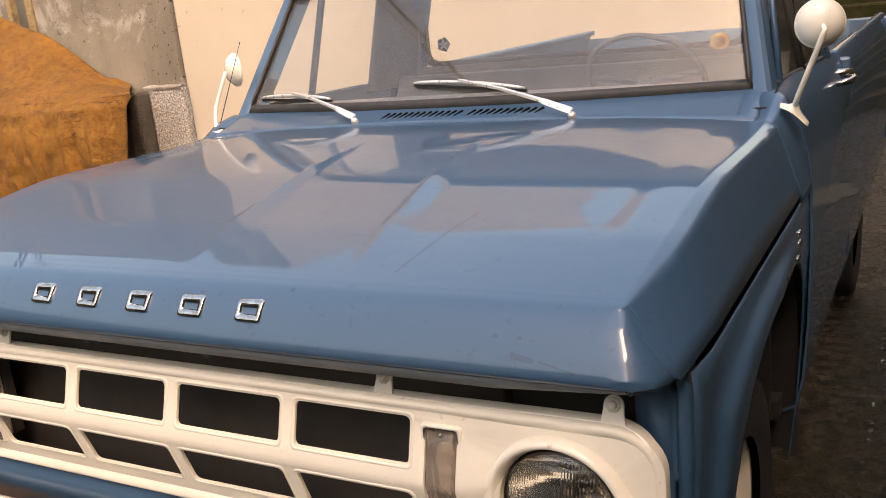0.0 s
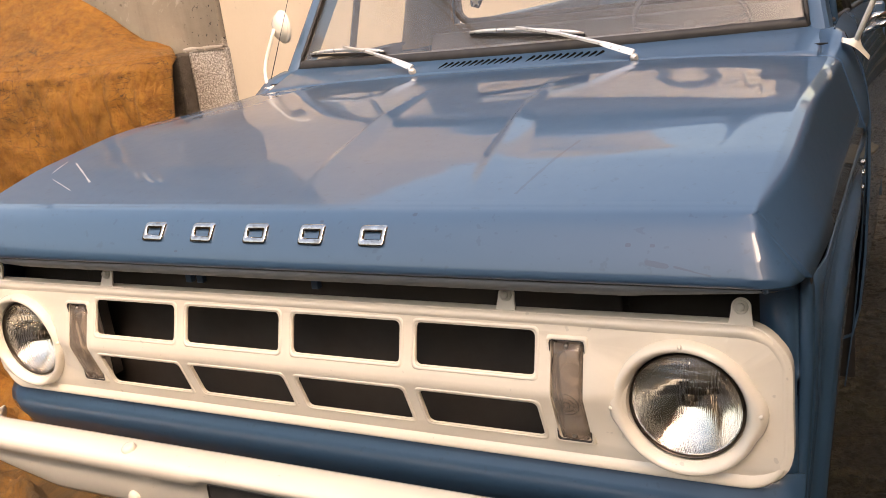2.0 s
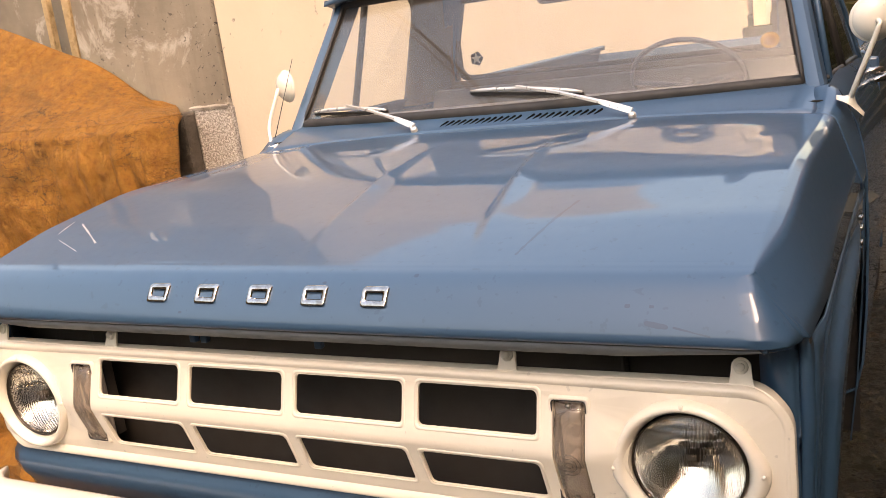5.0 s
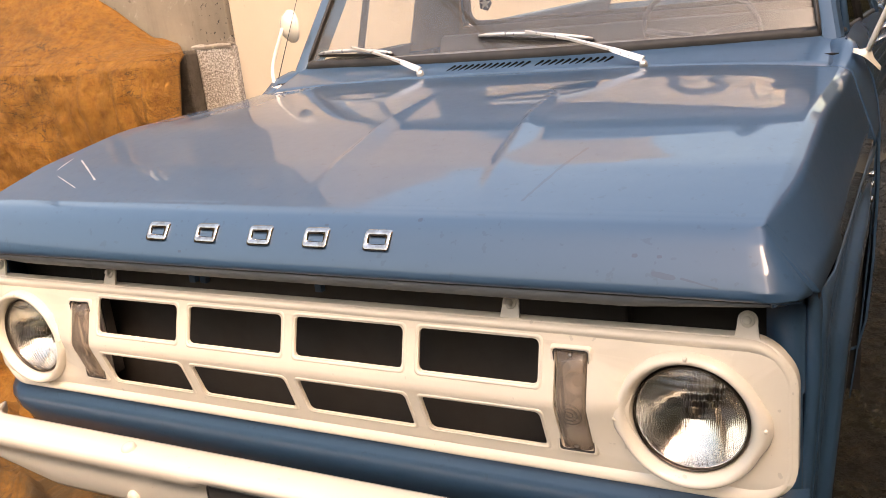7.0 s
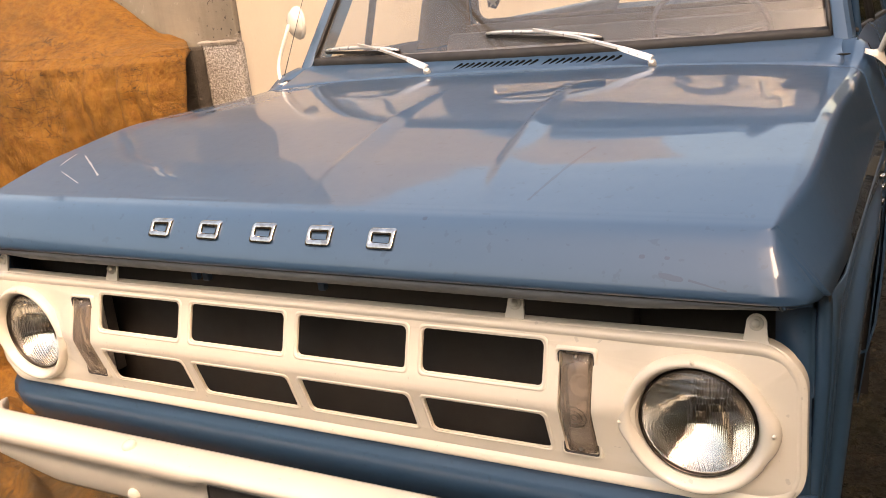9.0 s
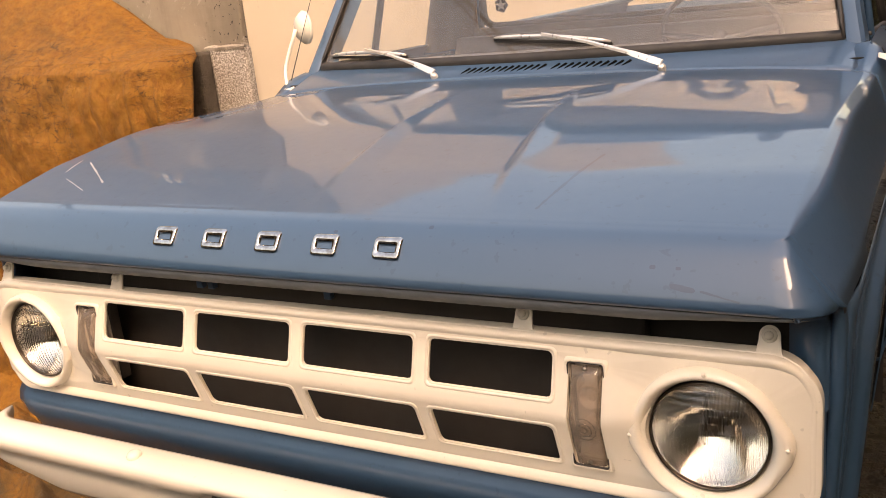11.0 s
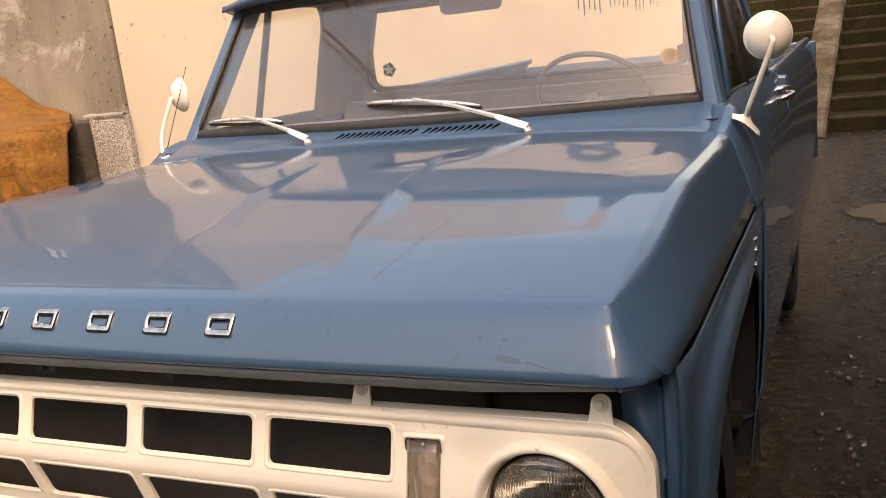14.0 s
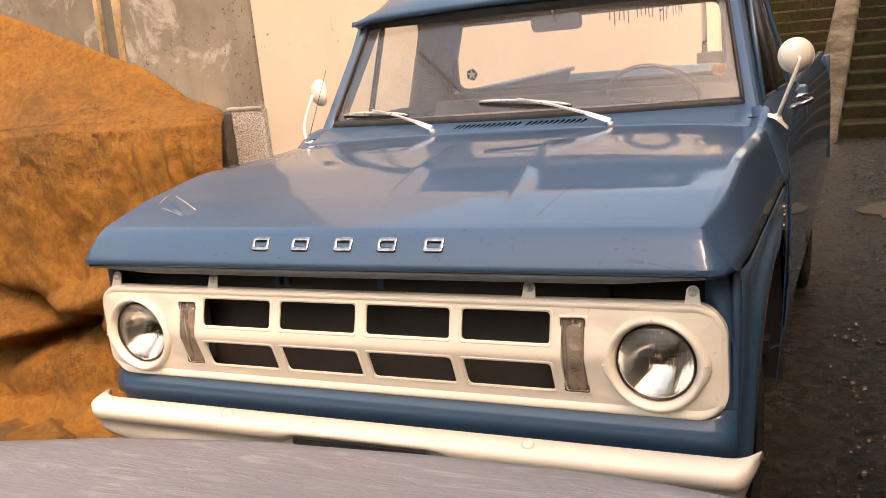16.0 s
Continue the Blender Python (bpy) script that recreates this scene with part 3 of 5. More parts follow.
def build_tarp():
    # covered car: vertical hanging front, fold at bonnet height, slope up to the roof
    car = thing("covered_car", "car hidden under a dirty orange canvas tarpaulin with drooping folds", "covered car")
    xr, xl = -1.318, -4.4
    yf = 1.10
    rows = []
    prof = [(-0.30, 0.015), (-0.14, 0.03), (-0.03, 0.12), (0.0, 0.35), (0.01, 0.6), (0.015, 0.85), (0.0, 1.1), (0.0, 1.30), (0.012, 1.385), (0.045, 1.415)]
    ridge_x, ridge_z = [-4.4, -2.76, -2.18, -1.93, -1.76, -1.62, -1.45, -1.27], [2.28, 1.968, 1.750, 1.650, 1.545, 1.450, 1.42, 1.41]
    nx, nz = 300, 144
    for i in range(nx + 1):
        s = (i / nx) ** 1.25
        x = xr + (xl - xr) * s
        end = max(0.0, 1 - (xr - x) / 0.07)           # rounding at the right end
        row = []
        for j in range(nz):
            if j < 120:
                q = j / 119 * (len(prof) - 1)
                k = min(int(q), len(prof) - 2)
                f = q - k
                dy = prof[k][0] * (1 - f) + prof[k + 1][0] * f
                z = prof[k][1] * (1 - f) + prof[k + 1][1] * f
                over = 0.0
            else:
                over = (j - 119) / (nz - 120)
                dy = 0.045 + 0.29 * over
                rz = float(np.interp(x - 0.30 * max(0.0, 1 - (xr - x) / 0.5), ridge_x, ridge_z))
                z = 1.415 + (rz - 1.415) * over ** 1.2 + 0.02 * math.sin(over * math.pi) * noise.noise((x * 4, over * 3, 8.0))
            hang = max(0.0, 1 - z / 1.38)
            fold = 0.022 * hang * math.sin(x * 15 + 2.6 * math.sin(z * 2.4 + x)) + 0.045 * hang * noise.noise((x * 3.1, z * 1.2, 4.0)) + (0.004 + 0.026 * lerp(x, [-1.9, -1.45], [0, 1])) * max(0, math.sin(x * 42 + z + 1.4 * noise.noise((x * 5, z, 7)))) * lerp(z, [0.9, 1.28, 1.4], [0.4, 1, 0])
            wr = 0.030 * noise.noise((x * 2.2, z * 2.2, 9.1)) + 0.014 * noise.noise((x * 8, z * 6 + dy * 6, 2.0)) + 0.008 * noise.noise((x * 19 + z * 5, z * 17, 3.0)) + 0.03 * abs(noise.noise((x * 4.2 + z * 2, z * 3.7 - x, 6.0))) * hang
            crumple = 0.011 * (0.35 - abs(noise.noise((x * 7 + 2 * z, z * 8 - x, 11.0)))) + 0.009 * (0.3 - abs(noise.noise((x * 15 - 3 * z, z * 17 + 2 * x, 12.0))))
            wr += crumple * lerp(z, [1.2, 1.45], [1.0, 0.5])
            # deep sagging folds low down
            sag = 0.15 * max(0.0, math.sin(z * 11 + 2.2 * math.sin(x * 1.9) + 1.5 * noise.noise((x * 2, z * 2, 1)))) * lerp(z, [0.1, 0.4, 0.70, 0.92], [0.4, 1, 0.7, 0]) * lerp(x, [-2.6, -1.9, -1.35], [1, 1, 0.45])
            zw = z + 0.10 * noise.noise((x * 1.7, 0.4, 5.0)) + 0.05 * noise.noise((x * 5, z * 2, 1.0))
            tuck = 0.20 * math.exp(-((zw - 0.64 - 0.30 * (x + 1.7)) / 0.055) ** 2) + 0.17 * math.exp(-((zw - 0.33 + 0.28 * (x + 1.7)) / 0.07) ** 2) - 0.05 * math.exp(-((zw - 0.48) / 0.06) ** 2)
            y = yf + dy + 1.5 * tuck * (0.75 + noise.noise((x * 2.3, 6.0, 2.0))) * lerp(x, [-1.42, -1.33], [1, 0.3]) - fold - wr * (1 - over) - sag + 0.10 * end * end - 0.10 * (s if over == 0 else s * (1 - over))
            flare = 0.30 * max(0.0, 0.35 - z) * noise.noise((x * 1.6, 0.2, 3.3))
            pull = 0.30 * over * max(0.0, 1 - (xr - x) / 0.5)    # the top slope ends along a line running up to the left
            row.append((x - pull, y - flare, max(0.006, z + 0.014 * noise.noise((x * 3, dy * 5, 1.1)))))
        rows.append(row)
    # right end cloth turning back to the wall
    back = [[(p[0] - k * 0.085, p[1] + k * 0.06, max(0.006, p[2] - 0.004 * k)) for p in rows[0][:120]] for k in (4, 3, 2, 1)]
    bm = bmesh.new()
    loft(bm, back + [r[:120] for r in rows])
    part("canvas_front", bm, M_TARP, car, "hanging crumpled canvas with dark crease lines", modifiers=(("SOLIDIFY", (0.006, -1)),))
    bm = bmesh.new()
    loft(bm, [r[119:] for r in rows])
    part("canvas_top", bm, M_TARP, car, "sloping canvas over the bonnet", modifiers=(("SOLIDIFY", (0.006, -1)),))
    # stitched seam along the fold
    bm = bmesh.new()
    tube(bm, [(r[117][0], r[117][1] - 0.003, r[117][2]) for r in rows[2:]], 0.004, 6)
    part("seam", bm, M_TARP, car)
    # loose end of the canvas on the ground
    bm = bmesh.new()
    rows = []
    for i in range(110):
        v = i / 109
        row = []
        for j in range(190):
            u = j / 189
            x = -3.2 + 2.75 * u
            y = 0.95 - 0.85 * v - 0.25 * math.sin(u * 3) * v
            ridge = 0.5 - abs(noise.noise((x * 2.1 + y * 1.6, y * 2.6 - x * 0.8, 0.4)))
            z = ground_z(x, y) + 0.03 + 0.28 * max(0.0, ridge - 0.30) + 0.05 * (0.4 - abs(noise.noise((x * 6, y * 7, 2.4)))) + 0.012 * noise.noise((x * 17, y * 17, 2.4))
            row.append((x, y, max(z, ground_z(x, y) + 0.004)))
        rows.append(row)
    loft(bm, rows)
    t = part("canvas_sheet", bm, M_TARP_SOILED, modifiers=(("SOLIDIFY", (0.005, 1)),))
    tagged(t, "crumpled end of orange canvas lying on wet ground", "tarpaulin")


def build_yard_details():
    # puddle beyond the pickup, its reflection put into flat ochre colour
    bm = bmesh.new()
    ring = []
    for a in np.linspace(0, 2 * math.pi, 40, endpoint=False):
        r = 1 + 0.35 * noise.noise((math.cos(a) * 2.2, math.sin(a) * 2.2, 4))
        ring.append((1.62 + 0.52 * r * math.cos(a), 6.0 + 0.36 * r * math.sin(a)))
    loft(bm, [[(x, y, -0.03) for x, y in ring], [(x, y, -0.004) for x, y in ring]], wrap=True, cap=True)
    tagged(part("puddle_patch", bm, M_OCHRE, smooth=False), "puddle in the stony yard, its reflection painted flat ochre", "patch", kind="structure")
    # two wires across the yard, between the walls
    for dx, dz in ((0.0, 0.0), (0.09, 0.12)):
        bm = bmesh.new()
        a, b = Vector((-3.22 + dx, 1.57, 2.66 - dz)), Vector((3.51, -8.2 + dx, 4.3 - dz))
        tube(bm, [a.lerp(b, f) - Vector((0, 0, 0.5 * f * (1 - f))) for f in np.linspace(0, 1, 24)], 0.007, 6)
        tagged(part("overhead_cable", bm, M_BLACK), "thin black overhead cable strung between the walls", "cable", "overhead cables")


build_ground()
build_walls()
build_stairs()
build_poles()
build_number_board()
build_tarp()
build_yard_details()
build_stones()

def build_cables():
    """Overhead wires crossing the yard, mirrored in the windscreen."""
    for dx, dz in ((0.0, 0.0), (0.08, 0.03), (0.05, -0.10)):
        bm = bmesh.new()
        pts = []
        for f in np.linspace(0, 1, 25):
            x = 3.60 - 24.0 * f
            pts.append((x, 0.29 - 0.868 * (x + 3.98 + dx * (1 - f)), 6.15 + dz - 0.9 * 4 * f * (1 - f) + 1.5 * f))
        tube(bm, pts, 0.011, 6)
        tagged(part("overhead_cable", bm, M_BLACK), "black sagging overhead wire strung from the yard wall", "cable", "overhead cables")


build_cables()


# ---- pickup truck ----
truck = thing("pickup_truck", "old blue pickup truck with cream grille and bumper, scuffed paint", "pickup truck")

# hood: rows from the lip back to the cowl
HOOD_Y = [-0.030, -0.044, -0.046, -0.034, -0.009, 0.013, 0.034, 0.05, 0.07, 0.09, 0.11, 0.14, 0.17, 0.205, 0.235, 0.27, 0.32, 0.38, 0.43, 0.47, 0.51, 0.56, 0.62, 0.7, 0.8, 0.9, 0.99, 1.06]
HOOD_Z = [1.098, 1.103, 1.116, 1.140, 1.174, 1.1915, 1.1985, 1.2024, 1.2071, 1.2117, 1.2163, 1.2230, 1.2294, 1.23668, 1.24142, 1.246, 1.25265, 1.26106, 1.26841, 1.27363, 1.27744, 1.28045, 1.28334, 1.28694, 1.29128, 1.29544, 1.29904, 1.30175]


def hood_front_inset(y):
    return lerp(y, [-0.046, 0.011, 0.25], [0.010, 0.010, 0.0])


def fin(x, y):
    """Two low spear-shaped pressings: sharp tip at the back, crisp crest, fading out towards the nose."""
    h = 0.0
    for xs, hgt in (((0.395, 0.345, 0.243), 0.011), ((0.045, -0.005, -0.085), 0.011)):
        d = x - lerp(y, [0.0, 0.25, 0.85], xs)
        along = lerp(y, [0.06, 0.22, 0.42, 0.70, 0.86], [0.0, 0.35, 0.95, 0.75, 0.0])
        w = lerp(y, [0.0, 0.30, 0.86], [0.085, 0.060, 0.003])
        q = max(0.0, 1 - (d / w if d > 0 else -d / (w * 0.20)))
        h += hgt * along * q
    return h


def smooth(x, xs, ys):
    """Between two values with an S-shaped step."""
    f = min(max((x - xs[0]) / (xs[1] - xs[0]), 0.0), 1.0)
    return ys[0] + (ys[1] - ys[0]) * f * f * (3 - 2 * f)


def hood_top(x, y, z):
    u = abs(x) / 0.845
    drop = 0.024 * u ** 4 * smooth(y, (0.35, 1.02), (0, 1))
    # shallow recessed panel with a pressed border
    panel = smooth(abs(x), (0.735, 0.785), (1, 0)) * smooth(y, (0.06, 0.30), (0, 1)) * smooth(y, (0.80, 1.00), (1, 0))
    return z - drop - 0.0018 * panel + fin(x, y)


def shoulder(wide, drop, bevel=1.0):
    """A crisp bevelled edge, then a steep flank: offsets outwards and down."""
    fx, fz = 0.005 + bevel * min(0.023, 0.45 * wide), 0.002 + bevel * min(0.009, 0.25 * drop)

    def corner(p, q, r, cut):
        p, q, r = Vector(p), Vector(q), Vector(r)
        a, b = q + (p - q).normalized() * cut, q + (r - q).normalized() * cut
        return [a * (1 - t) ** 2 + q * 2 * t * (1 - t) + b * t * t for t in (0.0, 0.25, 0.5, 0.75, 1.0)]
    room = 0.48 * math.hypot(fx - 0.004, fz)
    pts = corner((-0.01, 0.0), (0.004, 0.0), (fx, fz), min(0.0035, room)) + corner((0.004, 0.0), (fx, fz), (wide, drop), min(0.010, 0.2 * drop, room))
    last = pts[-1]
    pts += [last.lerp(Vector((wide, drop)), f) for f in (0.1, 0.25, 0.5, 0.75, 1.0)]
    return [(p[0], p[1]) for p in pts]


def round_nose(bm):
    """Turns the front face into the flanks with a soft corner, wide at the lip and tight at the crease."""
    for v in bm.verts:
        x, y, z = v.co
        if z > 1.193 or y > 0.12:
            continue
        face = lerp(z, [1.098, 1.103, 1.116, 1.140, 1.174, 1.1915], [-0.034, -0.044, -0.046, -0.034, -0.009, 0.013])
        side = lerp(z, [1.10, 1.195], [0.908, 0.842])
        r = lerp(z, [1.10, 1.193], [0.058, 0.014])
        dx, dy = side - abs(x), y - face
        if dx < r and dy < r:
            a = min(max((r + dy - dx) / (2 * r), 0.0), 1.0) * math.pi / 2
            v.co.x = math.copysign(side - r + r * math.sin(a), x)
            v.co.y = face + r - r * math.cos(a)


def build_hood():
    bm = bmesh.new()
    rows = []
    for _, y, z in spline([(0, y, z) for y, z in zip(HOOD_Y, HOOD_Z)], 300):
        sh = 0.845 - hood_front_inset(y) if y > 0.011 else lerp(z, [1.098, 1.20], [0.858, 0.835])
        edge = lerp(y, [-0.07, 0.0, 0.2, 1.1], [0.895, 0.915, 0.925, 0.925])
        ze = lerp(y, [-0.07, 0.0, 0.3, 1.1], [1.100, 1.102, 1.108, 1.110])
        back = lerp(y, [-0.07, -0.02], [0.02, 0.0])
        right = []
        zr = hood_top(sh, y, z)
        for px, pz in shoulder(max(edge, sh + 0.02) - sh, max(zr - ze, 0.003), smooth(y, (-0.02, 0.20), (0.12, 1.0))):
            f = px / (max(edge, sh + 0.02) - sh)
            right.append((sh + px, y + back * f * 2, zr - pz))
        top = []
        for k in range(241):
            x = -sh + 2 * sh * k / 240
            nose = -0.004 * (1 - (x / 0.86) ** 2) * lerp(y, [-0.05, 0.2], [1, 0])
            top.append((x, y + nose, hood_top(x, y, z)))
        left = [(-p[0], p[1], p[2]) for p in reversed(right)]
        rows.append(left + top + right)
    loft(bm, rows)
    round_nose(bm)
    # dents and ripples in the old sheet metal
    for v in bm.verts:
        v.co.z += 0.0004 * noise.noise((v.co.x * 2.4, v.co.y * 2.4, 5.0)) if v.co.y > 0.05 else 0.0
    hood = part("hood", bm, M_HOOD, truck, "glossy blue hood with two raised spears and chipped paint", modifiers=(("SOLIDIFY", (0.006, -1)),))
    # folded inner lip under the nose
    bm = bmesh.new()
    xs = np.linspace(-0.888, 0.888, 90)
    turn = [0.052 * (1 - math.sqrt(max(0.0, 1 - (max(0.0, abs(x) - 0.846) / 0.052) ** 2))) for x in xs]
    thin = [lerp(abs(x), [0.66, 0.885], [1, 0.12]) for x in xs]
    loft(bm, [[(x, y - 0.004 * (1 - (x / 0.86) ** 2) + c, 1.0985 + (z - 1.0985) * h) for x, c, h in zip(xs, turn, thin)] for y, z in ((-0.034, 1.0985), (-0.032, 1.090), (-0.027, 1.083), (-0.018, 1.079), (0.03, 1.078), (0.09, 1.080))])
    part("hood_lip", bm, M_LIP, hood, "dull grey-blue folded hood lip", modifiers=(("SOLIDIFY", (0.004, -1)),))
    return hood


hood = build_hood()


def front_point(x, z):
    """A place on the front face of the hood."""
    y = lerp(z, [1.103, 1.116, 1.140, 1.174, 1.1915], [-0.044, -0.046, -0.034, -0.009, 0.013])
    return y - 0.004 * (1 - (x / 0.86) ** 2)


def build_badge_blocks():
    # five chrome badge pieces, plain rounded frames
    for x in (-0.263, -0.141, -0.015, 0.108, 0.233):
        w, hgt, t, d = 0.026, 0.0150, 0.0085, 0.006
        z0 = 1.162
        bm = bmesh.new()

        def ring(a, b, depth, rr):
            pts = []
            for cx, cz, a0 in ((a - rr, b - rr, 0), (-a + rr, b - rr, 90), (-a + rr, -b + rr, 180), (a - rr, -b + rr, 270)):
                for q in range(5):
                    ang = radians(a0 + q * 22.5)
                    px, pz = cx + rr * math.cos(ang), cz + rr * math.sin(ang)
                    pts.append((x + px, front_point(x + px, z0 + pz) - depth, z0 + pz))
            return pts
        loft(bm, [ring(w, hgt, -0.002, 0.006), ring(w, hgt, d - 0.002, 0.006), ring(w - 0.002, hgt - 0.002, d, 0.005),
                  ring(w - t, hgt - t, d, 0.003), ring(w - t - 0.001, hgt - t - 0.001, -0.002, 0.003)], wrap=True)
        part("badge_block", bm, M_CHROME, hood, "pitted chrome badge piece")


build_badge_blocks()


def grille_y(z):
    """Profile of the pressed grille panel: a crease runs along its middle."""
    return lerp(z, [0.745, 0.79, 0.80, 0.885, 0.900, 0.915, 1.0, 1.02, 1.035], [0.018, 0.006, 0.003, -0.026, -0.030, -0.027, 0.0, 0.004, 0.016])


def rounded(cx, cz, w, h, r, n=6):
    pts = []
    for sx, sz, a0 in ((1, 1, 0), (-1, 1, 90), (-1, -1, 180), (1, -1, 270)):
        for q in range(n + 1):
            a = radians(a0 + 90 * q / n)
            pts.append((cx + sx * (w - r) + r * math.cos(a), cz + sz * (h - r) + r * math.sin(a)))
    return pts


HL_Z, HL_R = 0.889, 0.089
HL_X = {1: 0.735, -1: 0.750}


def grille_holes():
    """Openings as closed outlines in x, z."""
    holes = []
    bars = (-0.516, -0.262, 0.0, 0.263, 0.516)
    for k in range(4):
        l, w = bars[k] + 0.016, bars[k + 1] - bars[k] - 0.032
        holes.append(rounded(l + w / 2, 0.9645, w / 2, 0.0355, 0.010, 4))
        lo = []
        for x, z in rounded(l + w / 2, 0.8455, w / 2, 0.0365, 0.010, 4):
            lo.append((x, z))
        holes.append(lo)
    for s in (-1, 1):
        holes.append(rounded(s * 0.5545, 0.9, 0.0275, 0.088, 0.005, 2))
        holes.append([(s * HL_X[s] + HL_R * 1.02 * math.cos(a), HL_Z + HL_R * 1.02 * math.sin(a)) for a in np.linspace(0, 2 * math.pi, 40, endpoint=False)])
    return holes


M_RING = plain("tarnished_ring", (0.16, 0.13, 0.10, 1), (0.08, 0.065, 0.05, 1), 0.35, 24, 1.0, 0.05)
plain_rim = plain("dull_steel", (0.35, 0.33, 0.30, 1), (0.22, 0.20, 0.18, 1), 0.35, 18, 1.0, 0.08)


def build_grille():
    # flat panel with holes, filled by triangles, then dense enough to bend to the profile
    outline = rounded(0, 0.892, 0.889, 0.135, 0.072, 10)
    holes = grille_holes()
    bm = bmesh.new()
    edges = []
    for loop in [outline] + holes:
        vs = [bm.verts.new((x, 0, z)) for x, z in loop]
        edges += [bm.edges.new((vs[i], vs[(i + 1) % len(vs)])) for i in range(len(vs))]
    bmesh.ops.triangle_fill(bm, use_beauty=True, use_dissolve=False, edges=edges)

    def inside(x, z, loop):
        hit = False
        for (x1, z1), (x2, z2) in zip(loop, loop[1:] + loop[:1]):
            if (z1 > z) != (z2 > z) and x < (x2 - x1) * (z - z1) / (z2 - z1) + x1:
                hit = not hit
        return hit
    dead = [f for f in bm.faces if any(inside(f.calc_center_median().x, f.calc_center_median().z, h) for h in holes)]
    bmesh.ops.delete(bm, geom=dead, context="FACES_ONLY")
    for z in (0.79, 0.80, 0.84, 0.885, 0.892, 0.900, 0.908, 0.915, 0.95, 1.0, 1.02):
        bmesh.ops.bisect_plane(bm, geom=bm.verts[:] + bm.edges[:] + bm.faces[:], plane_co=(0, 0, z), plane_no=(0, 0, 1))
    for x in np.linspace(-0.88, 0.88, 23):
        bmesh.ops.bisect_plane(bm, geom=bm.verts[:] + bm.edges[:] + bm.faces[:], plane_co=(float(x), 0, 0), plane_no=(1, 0, 0))

    # rims of the openings and the outer edge, pushed back as pressed flanges
    for f in bm.faces:
        if f.normal.y > 0:
            f.normal_flip()
    rim = [e for e in bm.edges if e.is_boundary]
    r = bmesh.ops.extrude_edge_only(bm, edges=rim)
    moved = {v for v in r["geom"] if isinstance(v, bmesh.types.BMVert)}
    for v in bm.verts:
        x, z = v.co.x, v.co.z
        y = grille_y(z)
        flat = lerp(abs(x), [0.62, 0.655], [0, 1])
        y = y * (1 - flat) + lerp(z, [0.745, 0.80, 1.0, 1.035], [0.02, 0.0, 0.0, 0.016]) * flat
        corner = lerp(abs(x), [0.82, 0.897], [0, 1])
        y += 0.012 * corner ** 2
        deep = 0.022 if (abs(x) > 0.83 or z > 1.015 or z < 0.775) else 0.006
        v.co.y = y + (deep if v in moved else 0.0)
    ob = part("grille", bm, M_CREAM, truck, "cream pressed-metal grille panel with eight openings", modifiers=(("BEVEL", (0.004, 2)), ("EDGE_SPLIT", 50)))
    # raised beads round the openings
    for loop in grille_holes()[:8]:
        bm = bmesh.new()
        pts = [(x, grille_y(z) - 0.002, z) for x, z in loop]
        ring = []
        n = len(pts)
        cx = sum(p[0] for p in pts) / n
        cz = sum(p[2] for p in pts) / n
        rows = []
        for grow, out in ((0.0, 0.006), (0.002, -0.001), (0.005, -0.002), (0.008, 0.001), (0.009, 0.006)):
            row = []
            for p in pts:
                d = Vector((p[0] - cx, 0, p[2] - cz))
                gx = math.copysign(grow, d.x)
                gz = math.copysign(grow, d.z)
                row.append((p[0] + gx, grille_y(p[2] + gz) + out, p[2] + gz))
            rows.append(row)
        loft(bm, rows, wrap=True)
        part("opening_rim", bm, M_CREAM, ob)
    # raised rolled border round the panel
    bm = bmesh.new()
    rows = []
    for g, out in ((0.001, 0.014), (0.0015, 0.004), (0.004, -0.002), (0.008, -0.0045), (0.013, -0.004), (0.019, 0.000), (0.024, 0.004)):
        row = []
        for x, z in rounded(0, 0.892, 0.889 - g, 0.135 - g, 0.072 - g, 10):
            row.append((x, 0.004 + 0.012 * lerp(abs(x), [0.82, 0.897], [0, 1]) ** 2 + out * (1.0 if z > 0.82 else lerp(z, [0.75, 0.82], [0.55, 1.0])), z))
        rows.append(row)
    loft(bm, rows, wrap=True)
    part("rolled_border", bm, M_CREAM, ob)
    # fixing tabs with bolts
    for x in (-0.825, -0.475, 0.445, 0.818):
        bm = bmesh.new()
        outline = [(-0.021, 0.0), (0.021, 0.0), (0.017, 0.012), (0.0145, 0.028)] + [(0.0145 * math.cos(a), 0.034 + 0.0145 * math.sin(a)) for a in np.linspace(0, math.pi, 9)] + [(-0.0145, 0.028), (-0.017, 0.012)]
        loft(bm, [[(x + a, 0.010 + b * 0.34, 1.018 + b * 0.94) for a, b in outline], [(x + a, 0.014 + b * 0.34, 1.016 + b * 0.94) for a, b in outline]], wrap=True, cap=True)
        tab = part("fixing_tab", bm, M_CREAM, ob, smooth=False)
        for nm, prof, mat in (("washer", [(0.0004, -0.004), (0.0095, -0.004), (0.0105, -0.002), (0.0105, 0.003)], M_CREAM), ("bolt", [(0.0004, -0.011), (0.0050, -0.0105), (0.0062, -0.008), (0.0062, -0.0035)], M_CREAM)):
            bm = bmesh.new()
            revolve(bm, prof, 14, pose(x, 0.010 + 0.034 * 0.34, 1.018 + 0.034 * 0.94, -20, 0, 0))
            part(nm, bm, mat, tab)
    return ob


grille = build_grille()


